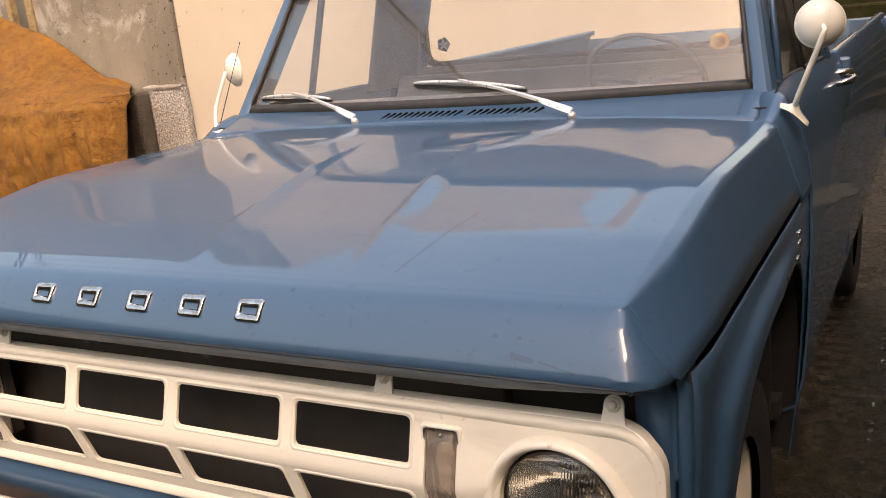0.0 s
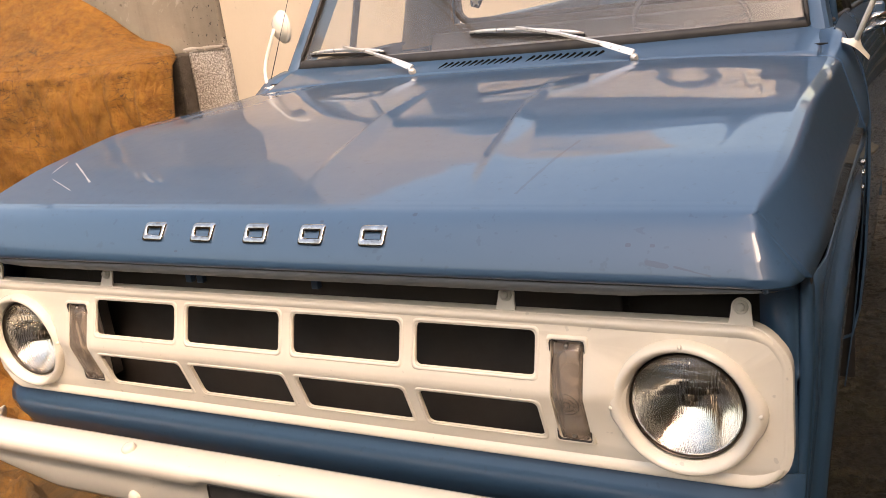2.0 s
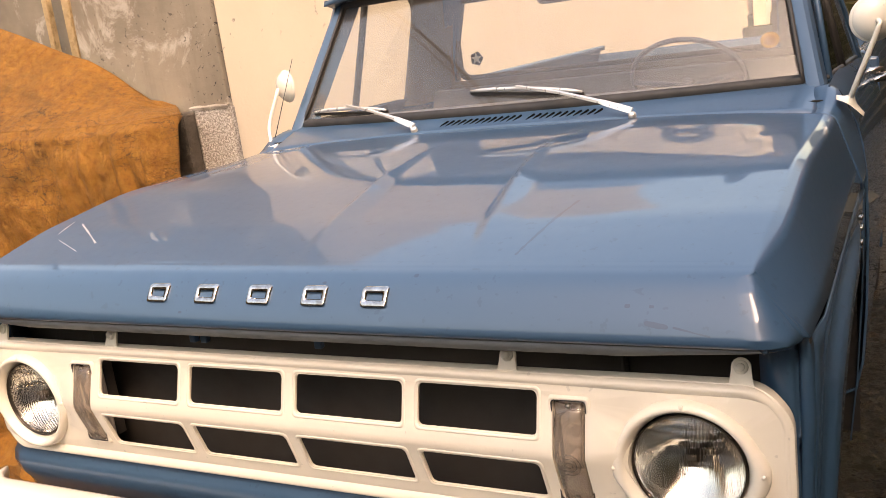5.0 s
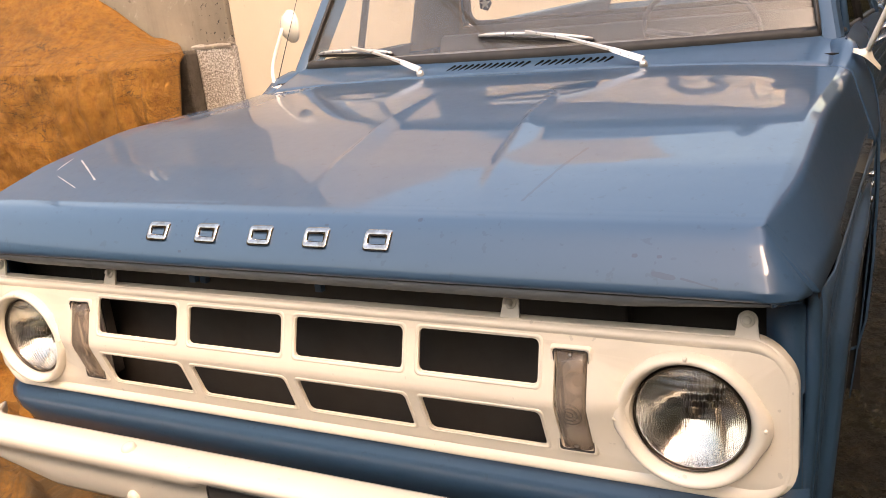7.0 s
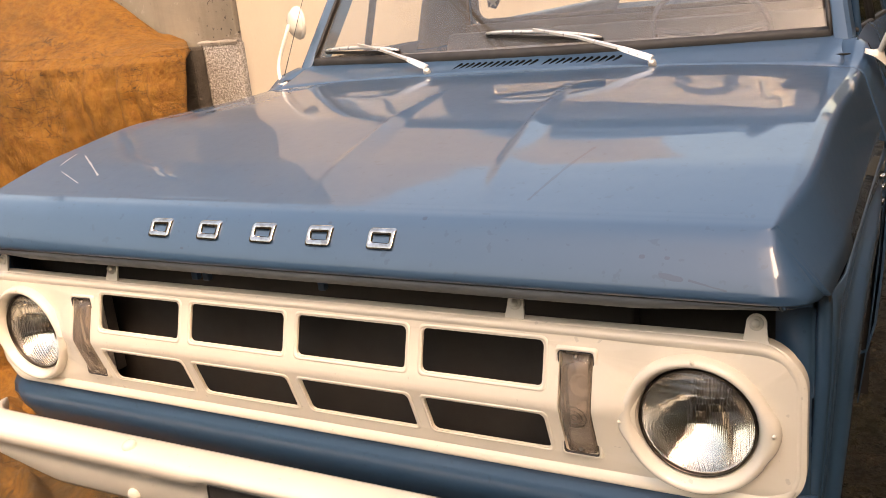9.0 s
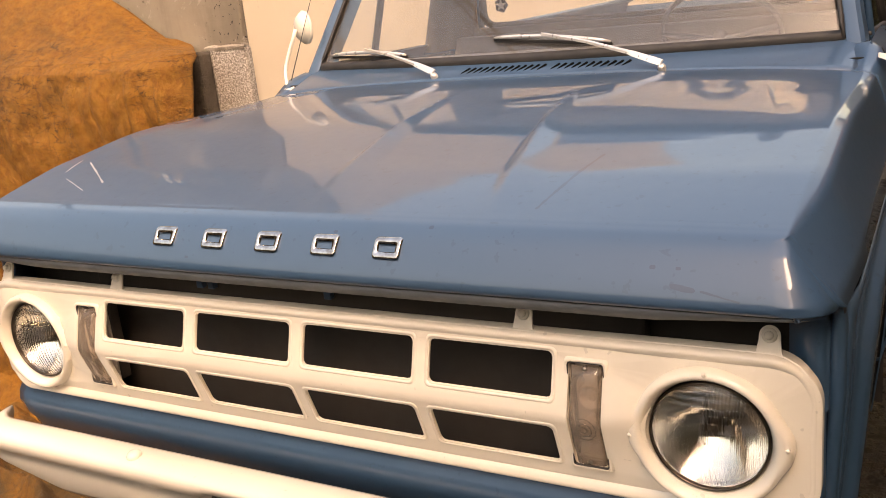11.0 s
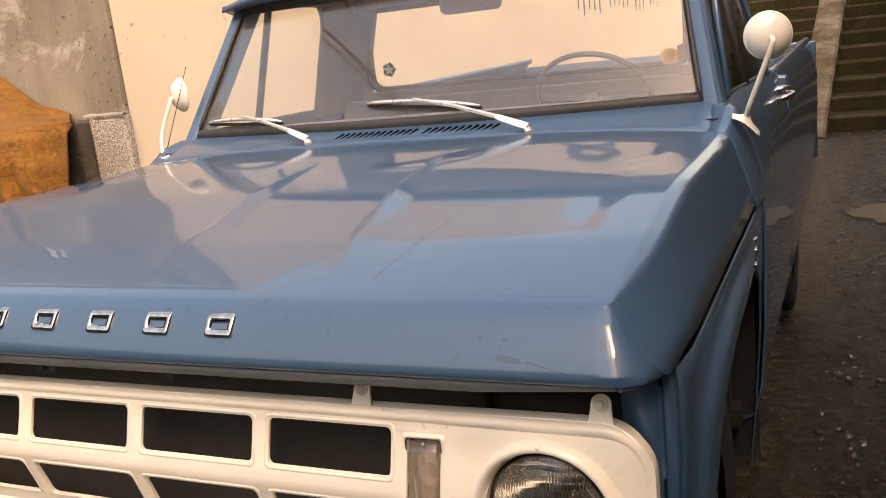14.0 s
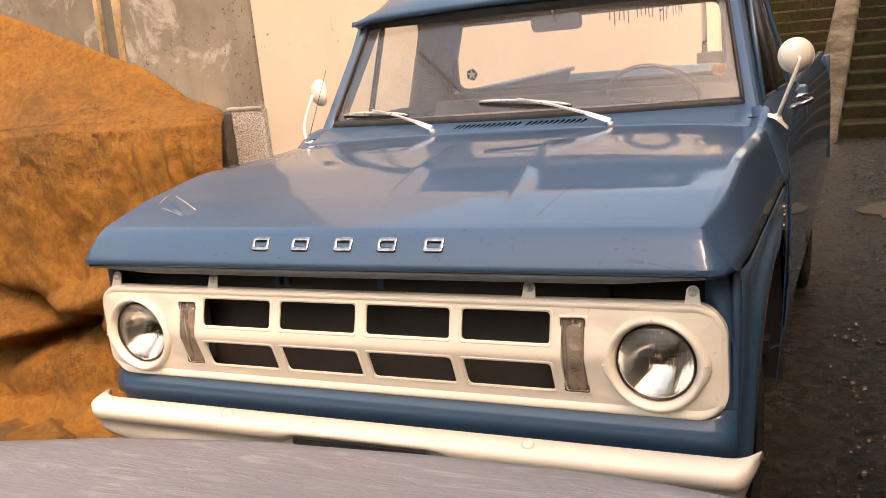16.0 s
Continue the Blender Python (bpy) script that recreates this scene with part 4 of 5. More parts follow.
def build_core():
    # dark radiator core behind the grille, with the blue support panel above
    bm = bmesh.new()
    box(bm, (-0.62, 0.09, 0.74), (0.62, 0.12, 1.10), 0.005)
    part("radiator", bm, M_DARK, truck, "dark dusty radiator core", smooth=False)
    bm = bmesh.new()
    box(bm, (-0.88, 0.12, 0.55), (0.88, 0.16, 1.085), 0.01)
    part("radiator_support", bm, M_DARK, truck, smooth=False)
    for x in (-0.30, -0.27, 0.02):
        bm = bmesh.new()
        box(bm, (x - 0.008, 0.074, 1.02), (x + 0.008, 0.088, 1.10), 0.002)
        part("support_strut", bm, M_BLUE, truck, smooth=False)


build_core()


def build_headlight(s):
    m = pose(s * HL_X[s], 0, HL_Z)
    bm = bmesh.new()
    prof = [(0.113, 0.012), (0.1125, -0.004), (0.110, -0.013), (0.106, -0.018), (0.1015, -0.019), (0.0975, -0.015), (0.092, -0.004), (0.0885, 0.008), (0.0885, 0.03)]
    rows = []
    for r, y in prof:
        row = []
        for a in np.linspace(0, 2 * math.pi, 72, endpoint=False):
            lobe = max(0.0, abs(math.cos(a)) - 0.93) / 0.07 * smooth(r, (0.098, 0.112), (0, 1))   # ears that take the side screws
            row.append(m @ Vector(((r + 0.009 * lobe) * math.cos(a), y, (r + 0.009 * lobe) * math.sin(a))))
        rows.append(row)
    loft(bm, rows, wrap=True)
    ring = part("headlight", bm, M_CREAM, truck, "round headlight with cream surround")
    for a in (90, 183, 3):
        bm = bmesh.new()
        px, pz = s * HL_X[s] + (0.106 if a == 90 else 0.113) * math.cos(radians(a)), HL_Z + 0.106 * math.sin(radians(a))
        revolve(bm, [(0.0004, -0.019), (0.003, -0.0185), (0.004, -0.016), (0.004, -0.010)], 10, pose(px, 0, pz))
        part("screw", bm, M_CREAM, ring)
    bm = bmesh.new()
    revolve(bm, [(0.0885, 0.006), (0.0875, 0.000), (0.0860, -0.002), (0.0843, 0.001), (0.0843, 0.012)], 48, m)
    part("retaining_ring", bm, M_RING, ring, "thin tarnished steel retaining ring")
    bm = bmesh.new()
    revolve(bm, [(r, 0.006 + 0.058 * (1 - (r / 0.0845) ** 2)) for r in np.linspace(0.0845, 0.012, 16)], 44, m)
    part("reflector", bm, M_REFLECTOR, ring, "silvered bowl")
    bm = bmesh.new()
    revolve(bm, [(0.0005, 0.022), (0.011, 0.024), (0.0135, 0.030), (0.013, 0.062)], 20, m)
    part("bulb_shield", bm, M_RING, ring, "small dark bulb shield")
    bm = bmesh.new()
    rows = disc_rows([(0.0840 * math.sin(t) / math.sin(0.62), 0.006 - 0.026 * (math.cos(t) - math.cos(0.62)) / (1 - math.cos(0.62))) for t in np.linspace(0.01, 0.62, 14)], 48, m)
    loft(bm, rows, wrap=True)
    ob = part("lens", bm, M_LENS, ring, "fluted clear glass lens", modifiers=(("SOLIDIFY", (0.004, -1)), ("EDGE_SPLIT", 40)))
    ob.visible_shadow = False


for s in (-1, 1):
    build_headlight(s)


def build_signal(s):
    x0 = s * 0.5545
    zs = [0.815, 0.84, 0.87, 0.893, 0.900, 0.907, 0.93, 0.96, 0.985]
    bm = bmesh.new()
    rows = [[(x0 + dx, grille_y(z) + dy, z) for dx, dy in ((-0.0245, 0.014), (-0.0235, 0.000), (-0.021, -0.0035), (0.0, -0.005), (0.021, -0.0035), (0.0235, 0.000), (0.0245, 0.014))] for z in zs]
    loft(bm, rows)
    lamp = part("turn_signal", bm, M_SIGNAL, truck, "smoky clear front turn signal", modifiers=(("SOLIDIFY", (0.003, -1)),))
    lamp.visible_shadow = False
    bm = bmesh.new()
    box(bm, (x0 - 0.027, 0.0185, 0.813), (x0 + 0.027, 0.0225, 0.987))
    part("lamp_body", bm, M_LAMPBODY, lamp, smooth=False)
    bm = bmesh.new()
    box(bm, (x0 - 0.029, 0.0235, 0.810), (x0 + 0.029, 0.050, 0.990), 0.004)
    part("lamp_back", bm, M_DARK, lamp, smooth=False)
    bm = bmesh.new()
    revolve(bm, [(0.0005, -0.016), (0.008, -0.014), (0.010, 0.0), (0.009, 0.014)], 14, pose(x0, 0.004, 0.885))
    part("bulb", bm, M_LAMPBODY, lamp)
    for zc, rad in ((0.925, 0.022), (0.868, 0.021)):
        bm = bmesh.new()
        revolve(bm, [(rad, 0.016), (rad, 0.006), (rad - 0.003, 0.004), (rad - 0.005, 0.010), (rad * 0.5, 0.017)], 26, pose(x0, 0, zc))
        part("bulb_cup", bm, M_LAMPBODY, lamp)
    bm = bmesh.new()
    pts = rounded(x0, 0.9, 0.0275, 0.088, 0.005, 2)
    rows = []
    for grow, out in ((0.0, 0.008), (0.002, -0.004), (0.006, -0.004), (0.008, 0.004)):
        rows.append([(x + math.copysign(grow, x - x0), grille_y(z) + out, z + math.copysign(grow, z - 0.9)) for x, z in pts])
    loft(bm, rows, wrap=True)
    part("bezel", bm, M_CREAM, lamp)
    bm = bmesh.new()
    rows = []
    for grow, out in ((0.001, 0.008), (0.0005, -0.0045), (-0.002, -0.0045), (-0.003, 0.004)):
        rows.append([(x + math.copysign(grow, x - x0), grille_y(z) + out, z + math.copysign(grow, z - 0.9)) for x, z in pts])
    loft(bm, rows, wrap=True)
    part("gasket", bm, M_BLACK, lamp, "thin black rubber gasket")
    # round bull's-eye moulded into the plastic
    for rad in (0.0195, 0.0125, 0.0055):
        bm = bmesh.new()
        tube(bm, [(x0 + rad * math.cos(a), grille_y(0.888 + rad * math.sin(a)) - 0.0045 + 2.4 * (rad * math.cos(a)) ** 2, 0.888 + rad * math.sin(a)) for a in np.linspace(0, 2 * math.pi, 25)], 0.0011, 6)
        part("lens_ring", bm, M_SIGNAL, lamp)
    for z in (0.980, 0.822):
        bm = bmesh.new()
        revolve(bm, [(0.0004, -0.006), (0.004, -0.005), (0.004, 0.004)], 10, pose(x0, grille_y(z), z))
        part("screw", bm, plain_rim, lamp)


for s in (-1, 1):
    build_signal(s)


def build_apron():
    bm = bmesh.new()
    xs = np.linspace(-0.90, 0.90, 50)
    prof = [(0.026, 0.775), (0.022, 0.752), (0.008, 0.735), (0.004, 0.715), (0.010, 0.69), (0.03, 0.66), (0.06, 0.58), (0.09, 0.52)]
    loft(bm, [[(x, y + 0.02 * max(0, (abs(x) - 0.82) / 0.08) ** 2, z) for x in xs] for y, z in prof])
    part("front_apron", bm, M_BLUE, truck, "blue front valance below the grille", modifiers=(("SOLIDIFY", (0.004, 1)),))


build_apron()


def build_bumper():
    bm = bmesh.new()
    rows = []
    # cross-section: rounded upper bar stepping in to the lower skirt
    for k in range(91):
        x = -0.936 + 1.872 * k / 90
        a = abs(x)
        bar = lerp(a, [0.195, 0.255], [0.0, 1.0])
        bar = bar * bar * (3 - 2 * bar)
        e = max(0.0, (a - 0.885) / 0.0515)               # 0 to 1 round the end
        zl = lerp(bar, [0, 1], [0.668, 0.650])
        lower_end = lerp(a, [0.70, 0.955], [0.0, 0.05])
        prof = [(-0.030, 0.650), (-0.031, 0.686), (-0.036, 0.697), (-0.048, 0.7025), (-0.080, 0.702), (-0.101, 0.698), (-0.112, 0.690), (-0.114, 0.676),
                (-0.108, zl + 0.008), (-0.096, zl - 0.001), (-0.088, zl - 0.008), (-0.086, 0.62), (-0.082, 0.575 + lower_end), (-0.066, 0.555 + lower_end), (-0.02, 0.548 + lower_end)]
        squeeze = math.sqrt(max(0.0, 1 - e ** 2.6))
        cz = 0.680 + 0.010 * e
        row = []
        for y, z in prof:
            if z > 0.64:
                row.append((x + 0.018, y * (0.25 + 0.75 * squeeze) + 0.020 * e * e, cz + (z - cz) * max(squeeze, 0.06) + 0.010 * e * (z > 0.685)))
            else:
                row.append((math.copysign(min(a, 0.905), x) + 0.018, y + 0.012 * e, z))
        rows.append(row)
    loft(bm, rows)
    ob = part("front_bumper", bm, M_CREAM, truck, "cream-painted steel bumper with stepped centre", modifiers=(("SOLIDIFY", (0.004, -1)),))
    for x in (-0.41, 0.452):
        bm = bmesh.new()
        revolve(bm, [(0.0005, -0.0075), (0.008, -0.007), (0.0125, -0.005), (0.0155, -0.001), (0.016, 0.004)], 20, pose(x, -0.083, 0.7045, -74, 0, 0))
        part("carriage_bolt", bm, M_CREAM, ob)
    bm = bmesh.new()
    revolve(bm, [(0.0005, -0.0075), (0.008, -0.007), (0.0125, -0.005), (0.0155, -0.001), (0.016, 0.004)], 20, pose(-0.425, -0.087, 0.585))
    part("carriage_bolt", bm, M_CREAM, ob)
    return ob


bumper = build_bumper()


def build_plate():
    bm = bmesh.new()
    pts = rounded(0, 0.598, 0.192, 0.062, 0.008, 3)
    loft(bm, [[(x, -0.092, z) for x, z in pts], [(x, -0.096, z) for x, z in pts]], wrap=True, cap=True)
    plate = part("number_plate", bm, M_PLATE, bumper, "worn dark grey number plate", smooth=False)
    bm = bmesh.new()
    rows = []
    for grow, y in ((-0.004, -0.0955), (-0.003, -0.0985), (0.001, -0.0985), (0.002, -0.092)):
        rows.append([(x + math.copysign(grow, x), y, z + math.copysign(grow, z - 0.598)) for x, z in pts])
    loft(bm, rows, wrap=True)
    part("plate_rim", bm, plain_rim, plate)
    for i, x in enumerate((-0.152, -0.105, -0.056, 0.008, 0.056, 0.104, 0.152)):
        bm = bmesh.new()
        box(bm, (x - 0.017, -0.0988, 0.549), (x + 0.017, -0.0965, 0.612), 0.001, 1)
        part("plate_bar", bm, M_PLATE_INK, plate, smooth=False)
    bm = bmesh.new()
    box(bm, (-0.06, -0.0982, 0.632), (0.07, -0.0965, 0.643), 0.0005, 1)
    part("plate_bar", bm, M_PLATE_INK, plate, smooth=False)


build_plate()

WHEEL_Y, WHEEL_Z, ARCH_R = 0.82, 0.37, 0.50


def fender_x(z):
    return lerp(z, [0.30, 0.55, 0.80, 0.95, 1.06, 1.10], [0.868, 0.896, 0.915, 0.923, 0.923, 0.918])


def arch(a, grow=0.0):
    """The flat-topped wheel opening, by angle."""
    ca, sa = math.cos(a), math.sin(a)
    r = (abs(ca / ((0.60 if ca < 0 else 0.385) + grow)) ** 3.4 + abs(sa / (0.59 + grow)) ** 3.4) ** (-1 / 3.4)
    return WHEEL_Y + r * ca, WHEEL_Z + 0.02 + r * sa


def build_fender(s):
    # side panel with a flat-topped wheel opening and a flared lip
    bm = bmesh.new()
    rows = []
    inner, outer = [], []
    y0, y1, ztop = 0.080, 1.232, 1.083
    corners = [math.atan2(ztop - WHEEL_Z - 0.02, yy - WHEEL_Y) for yy in (y0, y1)]
    ang = sorted(list(np.linspace(math.pi * 0.935, -math.pi * 0.02, 60)) + corners, reverse=True)
    for a in ang:
        ca, sa = math.cos(a), math.sin(a)
        inner.append(arch(a))
        tx = ((y1 if ca > 0 else y0) - WHEEL_Y) / ca if abs(ca) > 1e-4 else 9
        tz = ((ztop if sa > 0 else 0.30) - WHEEL_Z - 0.02) / sa if abs(sa) > 1e-4 else 9
        t = min(abs(tx), abs(tz))
        outer.append((WHEEL_Y + t * ca, WHEEL_Z + 0.02 + t * sa))
    for f in (0.0, 0.03, 0.10, 0.2, 0.30, 0.36, 0.40, 0.44, 0.50, 0.6, 0.8, 1.0):
        row = []
        for (iy, iz), (oy, oz) in zip(inner, outer):
            y, z = iy + (oy - iy) * f, iz + (oz - iz) * f
            flare = (0.012 * smooth(f, (0.30, 0.50), (1, 0)) - 0.010 * smooth(f, (0.36, 0.52), (0, 1)) * smooth(f, (0.70, 1.0), (1, 0))) * lerp(iy, [WHEEL_Y - 0.1, WHEEL_Y + 0.2], [1, 0])
            nose = -0.012 * max(0.0, (0.16 - y) / 0.08) ** 2
            row.append((s * (fender_x(z) + flare + nose), y, z))
        rows.append(row)
    lipin = [(s * (abs(p[0]) - 0.045 * lerp(p[1], [WHEEL_Y, 1.10], [1, 0.05])), p[1], p[2]) for p in rows[0]]
    loft(bm, [lipin] + rows)
    fd = part("front_fender", bm, M_BLUE, truck, "blue front fender with flared wheel opening", modifiers=(("SOLIDIFY", (0.004, 0)),))
    # nose of the fender beside the grille
    bm = bmesh.new()
    zs = np.linspace(0.655, 1.085, 26)
    rows = []
    for z in zs:
        top = lerp(z, [1.03, 1.098], [0, 1])
        rows.append([(s * (fender_x(z) - 0.012), 0.082, z), (s * (fender_x(z) - 0.016), 0.070, z), (s * (fender_x(z) - 0.026), 0.064, z), (s * (fender_x(z) - 0.030), 0.072 + 0.006 * top, z),
                     (s * 0.890, 0.076, z), (s * 0.886, 0.050, z), (s * 0.876, 0.046, z), (s * 0.84, 0.05, z)])
    loft(bm, rows)
    part("fender_nose", bm, M_BLUE, fd, modifiers=(("SOLIDIFY", (0.004, 0)),))
    # dark inner wheel housing
    bm = bmesh.new()
    rows = []
    for a in np.linspace(0.0, math.pi * 0.94, 30):
        rows.append([(s * x, *arch(a, 0.01)) for x in (0.90, 0.6, 0.55)])
    loft(bm, rows)
    part("wheel_housing", bm, M_UNDER, fd)
    bm = bmesh.new()
    box(bm, (s * 0.55, 0.2, 0.25), (s * 0.57, 1.4, 1.05))
    part("inner_panel", bm, M_UNDER, fd)


for s in (-1, 1):
    build_fender(s)


def build_wheel(s, y):
    m = pose(s * 0.742, y, WHEEL_Z, 0, 0, 90 * s)
    bm = bmesh.new()
    revolve(bm, [(0.22, -0.09), (0.30, -0.105), (0.355, -0.095), (0.372, -0.07), (0.374, 0.0), (0.372, 0.07), (0.355, 0.095), (0.30, 0.105), (0.22, 0.09)], 48, m)
    w = part("wheel", bm, M_TYRE, truck, "black tyre on a cream steel rim")
    bm = bmesh.new()
    revolve(bm, [(0.225, 0.09), (0.222, -0.070), (0.205, -0.068), (0.19, -0.04), (0.13, -0.035), (0.09, -0.055), (0.06, -0.085), (0.001, -0.09)], 36, m)
    part("rim", bm, M_CREAM, w, "cream steel rim")


for s in (-1, 1):
    for y in (WHEEL_Y, 3.72):
        build_wheel(s, y)


# ---- cowl and windscreen ----
def base_y(x):
    return 1.155 + 0.095 * (abs(x) / 0.77) ** 2


def top_y(x):
    return 1.405 + 0.085 * (abs(x) / 0.70) ** 2


def build_cowl():
    bm = bmesh.new()
    rows = []
    for f in np.linspace(0, 1, 12):
        row = []
        for k in range(81):
            x = -0.834 + 1.668 * k / 80
            u = abs(x) / 0.86
            y = (1.064 + 0.006 * f) * (1 - f) + (base_y(min(abs(x), 0.86)) - 0.002) * f
            z = (1.2775 + 0.026 * (1 - u * u)) * (1 - f) + 1.336 * f - 0.014 * max(0, (abs(x) - 0.80) / 0.06)
            row.append((x, y + 0.008 * (f == 0), z - 0.012 * (f == 0)))
        rows.append(row)
    loft(bm, rows)
    cowl = part("cowl", bm, M_BLUE, truck, "blue cowl panel with air slots", modifiers=(("SOLIDIFY", (0.004, -1)),))
    for i in range(25):
        x = -0.190 + i * 0.0195
        if i == 13:
            continue
        bm = bmesh.new()
        f = 0.47
        z = (1.2775 + 0.026 * (1 - (x / 0.86) ** 2)) * (1 - f) + 1.336 * f
        y = 1.066 * (1 - f) + base_y(x) * f
        box(bm, (-0.0038, -0.020, -0.003), (0.0038, 0.020, 0.0016), 0.001, 1)
        bmesh.ops.transform(bm, matrix=pose(x, y, z, 23, 0, -38), verts=bm.verts)
        part("air_slot", bm, M_SLOT, cowl, smooth=False)
    return cowl


cowl = build_cowl()


def build_cowl_side(s):
    # panel between hood, windscreen pillar and door
    bm = bmesh.new()
    front = [(0.822, 1.275), (0.849, 1.275), (0.874, 1.263), (0.886, 1.226), (0.901, 1.182), (0.915, 1.140), (0.925, 1.110), (0.925, 1.09)]
    rear = [(0.800, 1.322), (0.846, 1.328), (0.872, 1.315), (0.892, 1.274), (0.908, 1.228), (0.920, 1.175), (0.928, 1.115), (0.928, 1.09)]
    rows = []
    for f in np.linspace(0, 1, 9):
        g = f * f * (3 - 2 * f)
        rows.append([(s * (a[0] + (b[0] - a[0]) * g), 1.062 + 0.140 * f + 0.062 * f * (i == 0) + 0.035 * f * (i == 1), a[1] + (b[1] - a[1]) * g) for i, (a, b) in enumerate(zip(front, rear))])
    loft(bm, rows)
    part("cowl_side", bm, M_BLUE, truck, modifiers=(("SOLIDIFY", (0.004, 0)),))


for s in (-1, 1):
    build_cowl_side(s)


def build_windscreen():
    n = 41
    us = np.linspace(-1, 1, n)

    def pt(u, f, inset=0.0):
        xb, xt = 0.775 * u, 0.700 * u
        x = xb + (xt - xb) * f
        y = base_y(xb) * (1 - f) + top_y(xt) * f
        z = 1.345 + (1.712 - 1.345) * f
        return Vector((x, y, z))
    bm = bmesh.new()
    loft(bm, [[pt(u * 0.998, 0.002 + 0.996 * f) for u in us] for f in np.linspace(0, 1, 14)])
    ws = part("windscreen", bm, M_SCREEN, truck, "slightly curved clear windscreen with dust and a painted reflection veil", modifiers=(("SOLIDIFY", (0.005, 0)), ("EDGE_SPLIT", 40)))
    ws.visible_shadow = False
    # black rubber seal
    loop = [pt(u, 0.0) for u in us] + [pt(1, f) for f in np.linspace(0.06, 0.94, 14)] + [pt(u, 1.0) for u in us[::-1]] + [pt(-1, f) for f in np.linspace(0.94, 0.06, 14)]
    bm = bmesh.new()
    c = sum(loop, Vector()) / len(loop)
    rows = []
    for g, out in ((0.028, -0.004), (0.024, 0.010), (0.006, 0.012), (-0.010, 0.006), (-0.010, -0.006)):
        row = []
        for p in loop:
            d = p - c
            gx = math.copysign(min(g, 9), d.x) if abs(d.x) > 0.66 else 0
            q = Vector((p.x + gx * 0.6, p.y - out, p.z + (g if p.z > 1.70 else -g if p.z < 1.36 else 0) + out * 0.4))
            row.append(q)
        rows.append(row)
    loft(bm, rows, wrap=True)
    part("rubber_seal", bm, M_BLACK, ws)
    # round sticker inside the glass and the small star emblem as a plain dark disc
    p = pt(0.93, 0.28)
    bm = bmesh.new()
    revolve(bm, [(0.0005, 0.0), (0.024, 0.0), (0.024, 0.001)], 24, Matrix.Translation(p + Vector((0, 0.004, 0))) @ pose(0, 0, 0, -33, 0, 10))
    part("sticker", bm, plain("yellow_brown_sticker", (0.36, 0.21, 0.05, 1), (0.20, 0.10, 0.03, 1), 0.5, 60), ws, "round yellowish inspection sticker")
    bm = bmesh.new()
    revolve(bm, [(0.0005, 0.0), (0.015, 0.0), (0.015, 0.001)], 20, Matrix.Translation(p + Vector((0, 0.0022, -0.0012))) @ pose(0, 0, 0, -33, 0, 10))
    part("sticker_print", bm, plain("brown_print", (0.10, 0.045, 0.02, 1), (0.26, 0.14, 0.04, 1), 0.5, 160), ws, "brown printed middle of the sticker")
    return ws


windscreen = build_windscreen()


def build_wiper(px, py, pz, tip, mid):
    bm = bmesh.new()
    revolve(bm, [(0.011, 0.02), (0.0105, -0.004), (0.008, -0.009), (0.0005, -0.0105)], 18, pose(px, py, pz, -60, 0, 0))
    w = part("wiper", bm, M_SILVER, truck, "windscreen wiper with bright arm")
    a, b = Vector((px, py, pz + 0.012)), Vector(mid)
    bm = bmesh.new()
    side = Vector((0, -0.001, 0.005))
    wv = (b - a).normalized().cross(Vector((0, -0.6, 0.8))).normalized()
    rows = []
    for f, ww in ((0, 0.010), (0.06, 0.0105), (0.22, 0.0085), (0.26, 0.0055), (0.6, 0.0045), (0.93, 0.0038), (1, 0.0025)):
        p = a + (b - a) * f + Vector((0, -0.008, 0.010)) * math.sin(f * math.pi)
        rows.append([p - wv * ww, p - wv * ww * 0.6 + side, p + wv * ww * 0.6 + side, p + wv * ww])
    loft(bm, rows, wrap=True, cap=True)
    part("arm", bm, M_SILVER, w, "tapered silver wiper arm", modifiers=(("EDGE_SPLIT", 40),))
    t0, t1 = Vector(tip[0]), Vector(tip[1])
    bow = Vector((0, -0.012, 0.010))
    bm = bmesh.new()
    tube(bm, [t0.lerp(t1, f) + bow * (1 - (2 * f - 1) ** 2) for f in np.linspace(0.0, 1.0, 13)], [0.003] + [0.0055] * 11 + [0.003], 8)
    part("blade_frame", bm, M_SILVER, w, "bright bowed blade frame")
    bm = bmesh.new()
    loft(bm, [[p + Vector((0, 0.004, -0.002)), p + Vector((0, 0.010, -0.004)), p + Vector((0, 0.011, -0.012)), p + Vector((0, 0.004, -0.010))] for p in (t0.lerp(t1, f) for f in np.linspace(-0.01, 1.01, 9))], wrap=True, cap=True)
    part("blade", bm, M_BLACK, w, "black rubber wiper blade", smooth=False)


def glass_point(x, f, off=0.014):
    y = base_y(x) * (1 - f) + top_y(x) * f
    return Vector((x, y - off, 1.345 + 0.367 * f + off * 0.5))


build_wiper(0.385, 1.075, 1.306, (glass_point(-0.120, 0.135), glass_point(0.225, 0.055)), glass_point(0.035, 0.115, 0.032))
build_wiper(-0.275, 1.085, 1.312, (glass_point(-0.735, 0.07), glass_point(-0.42, 0.05)), glass_point(-0.575, 0.085, 0.032))


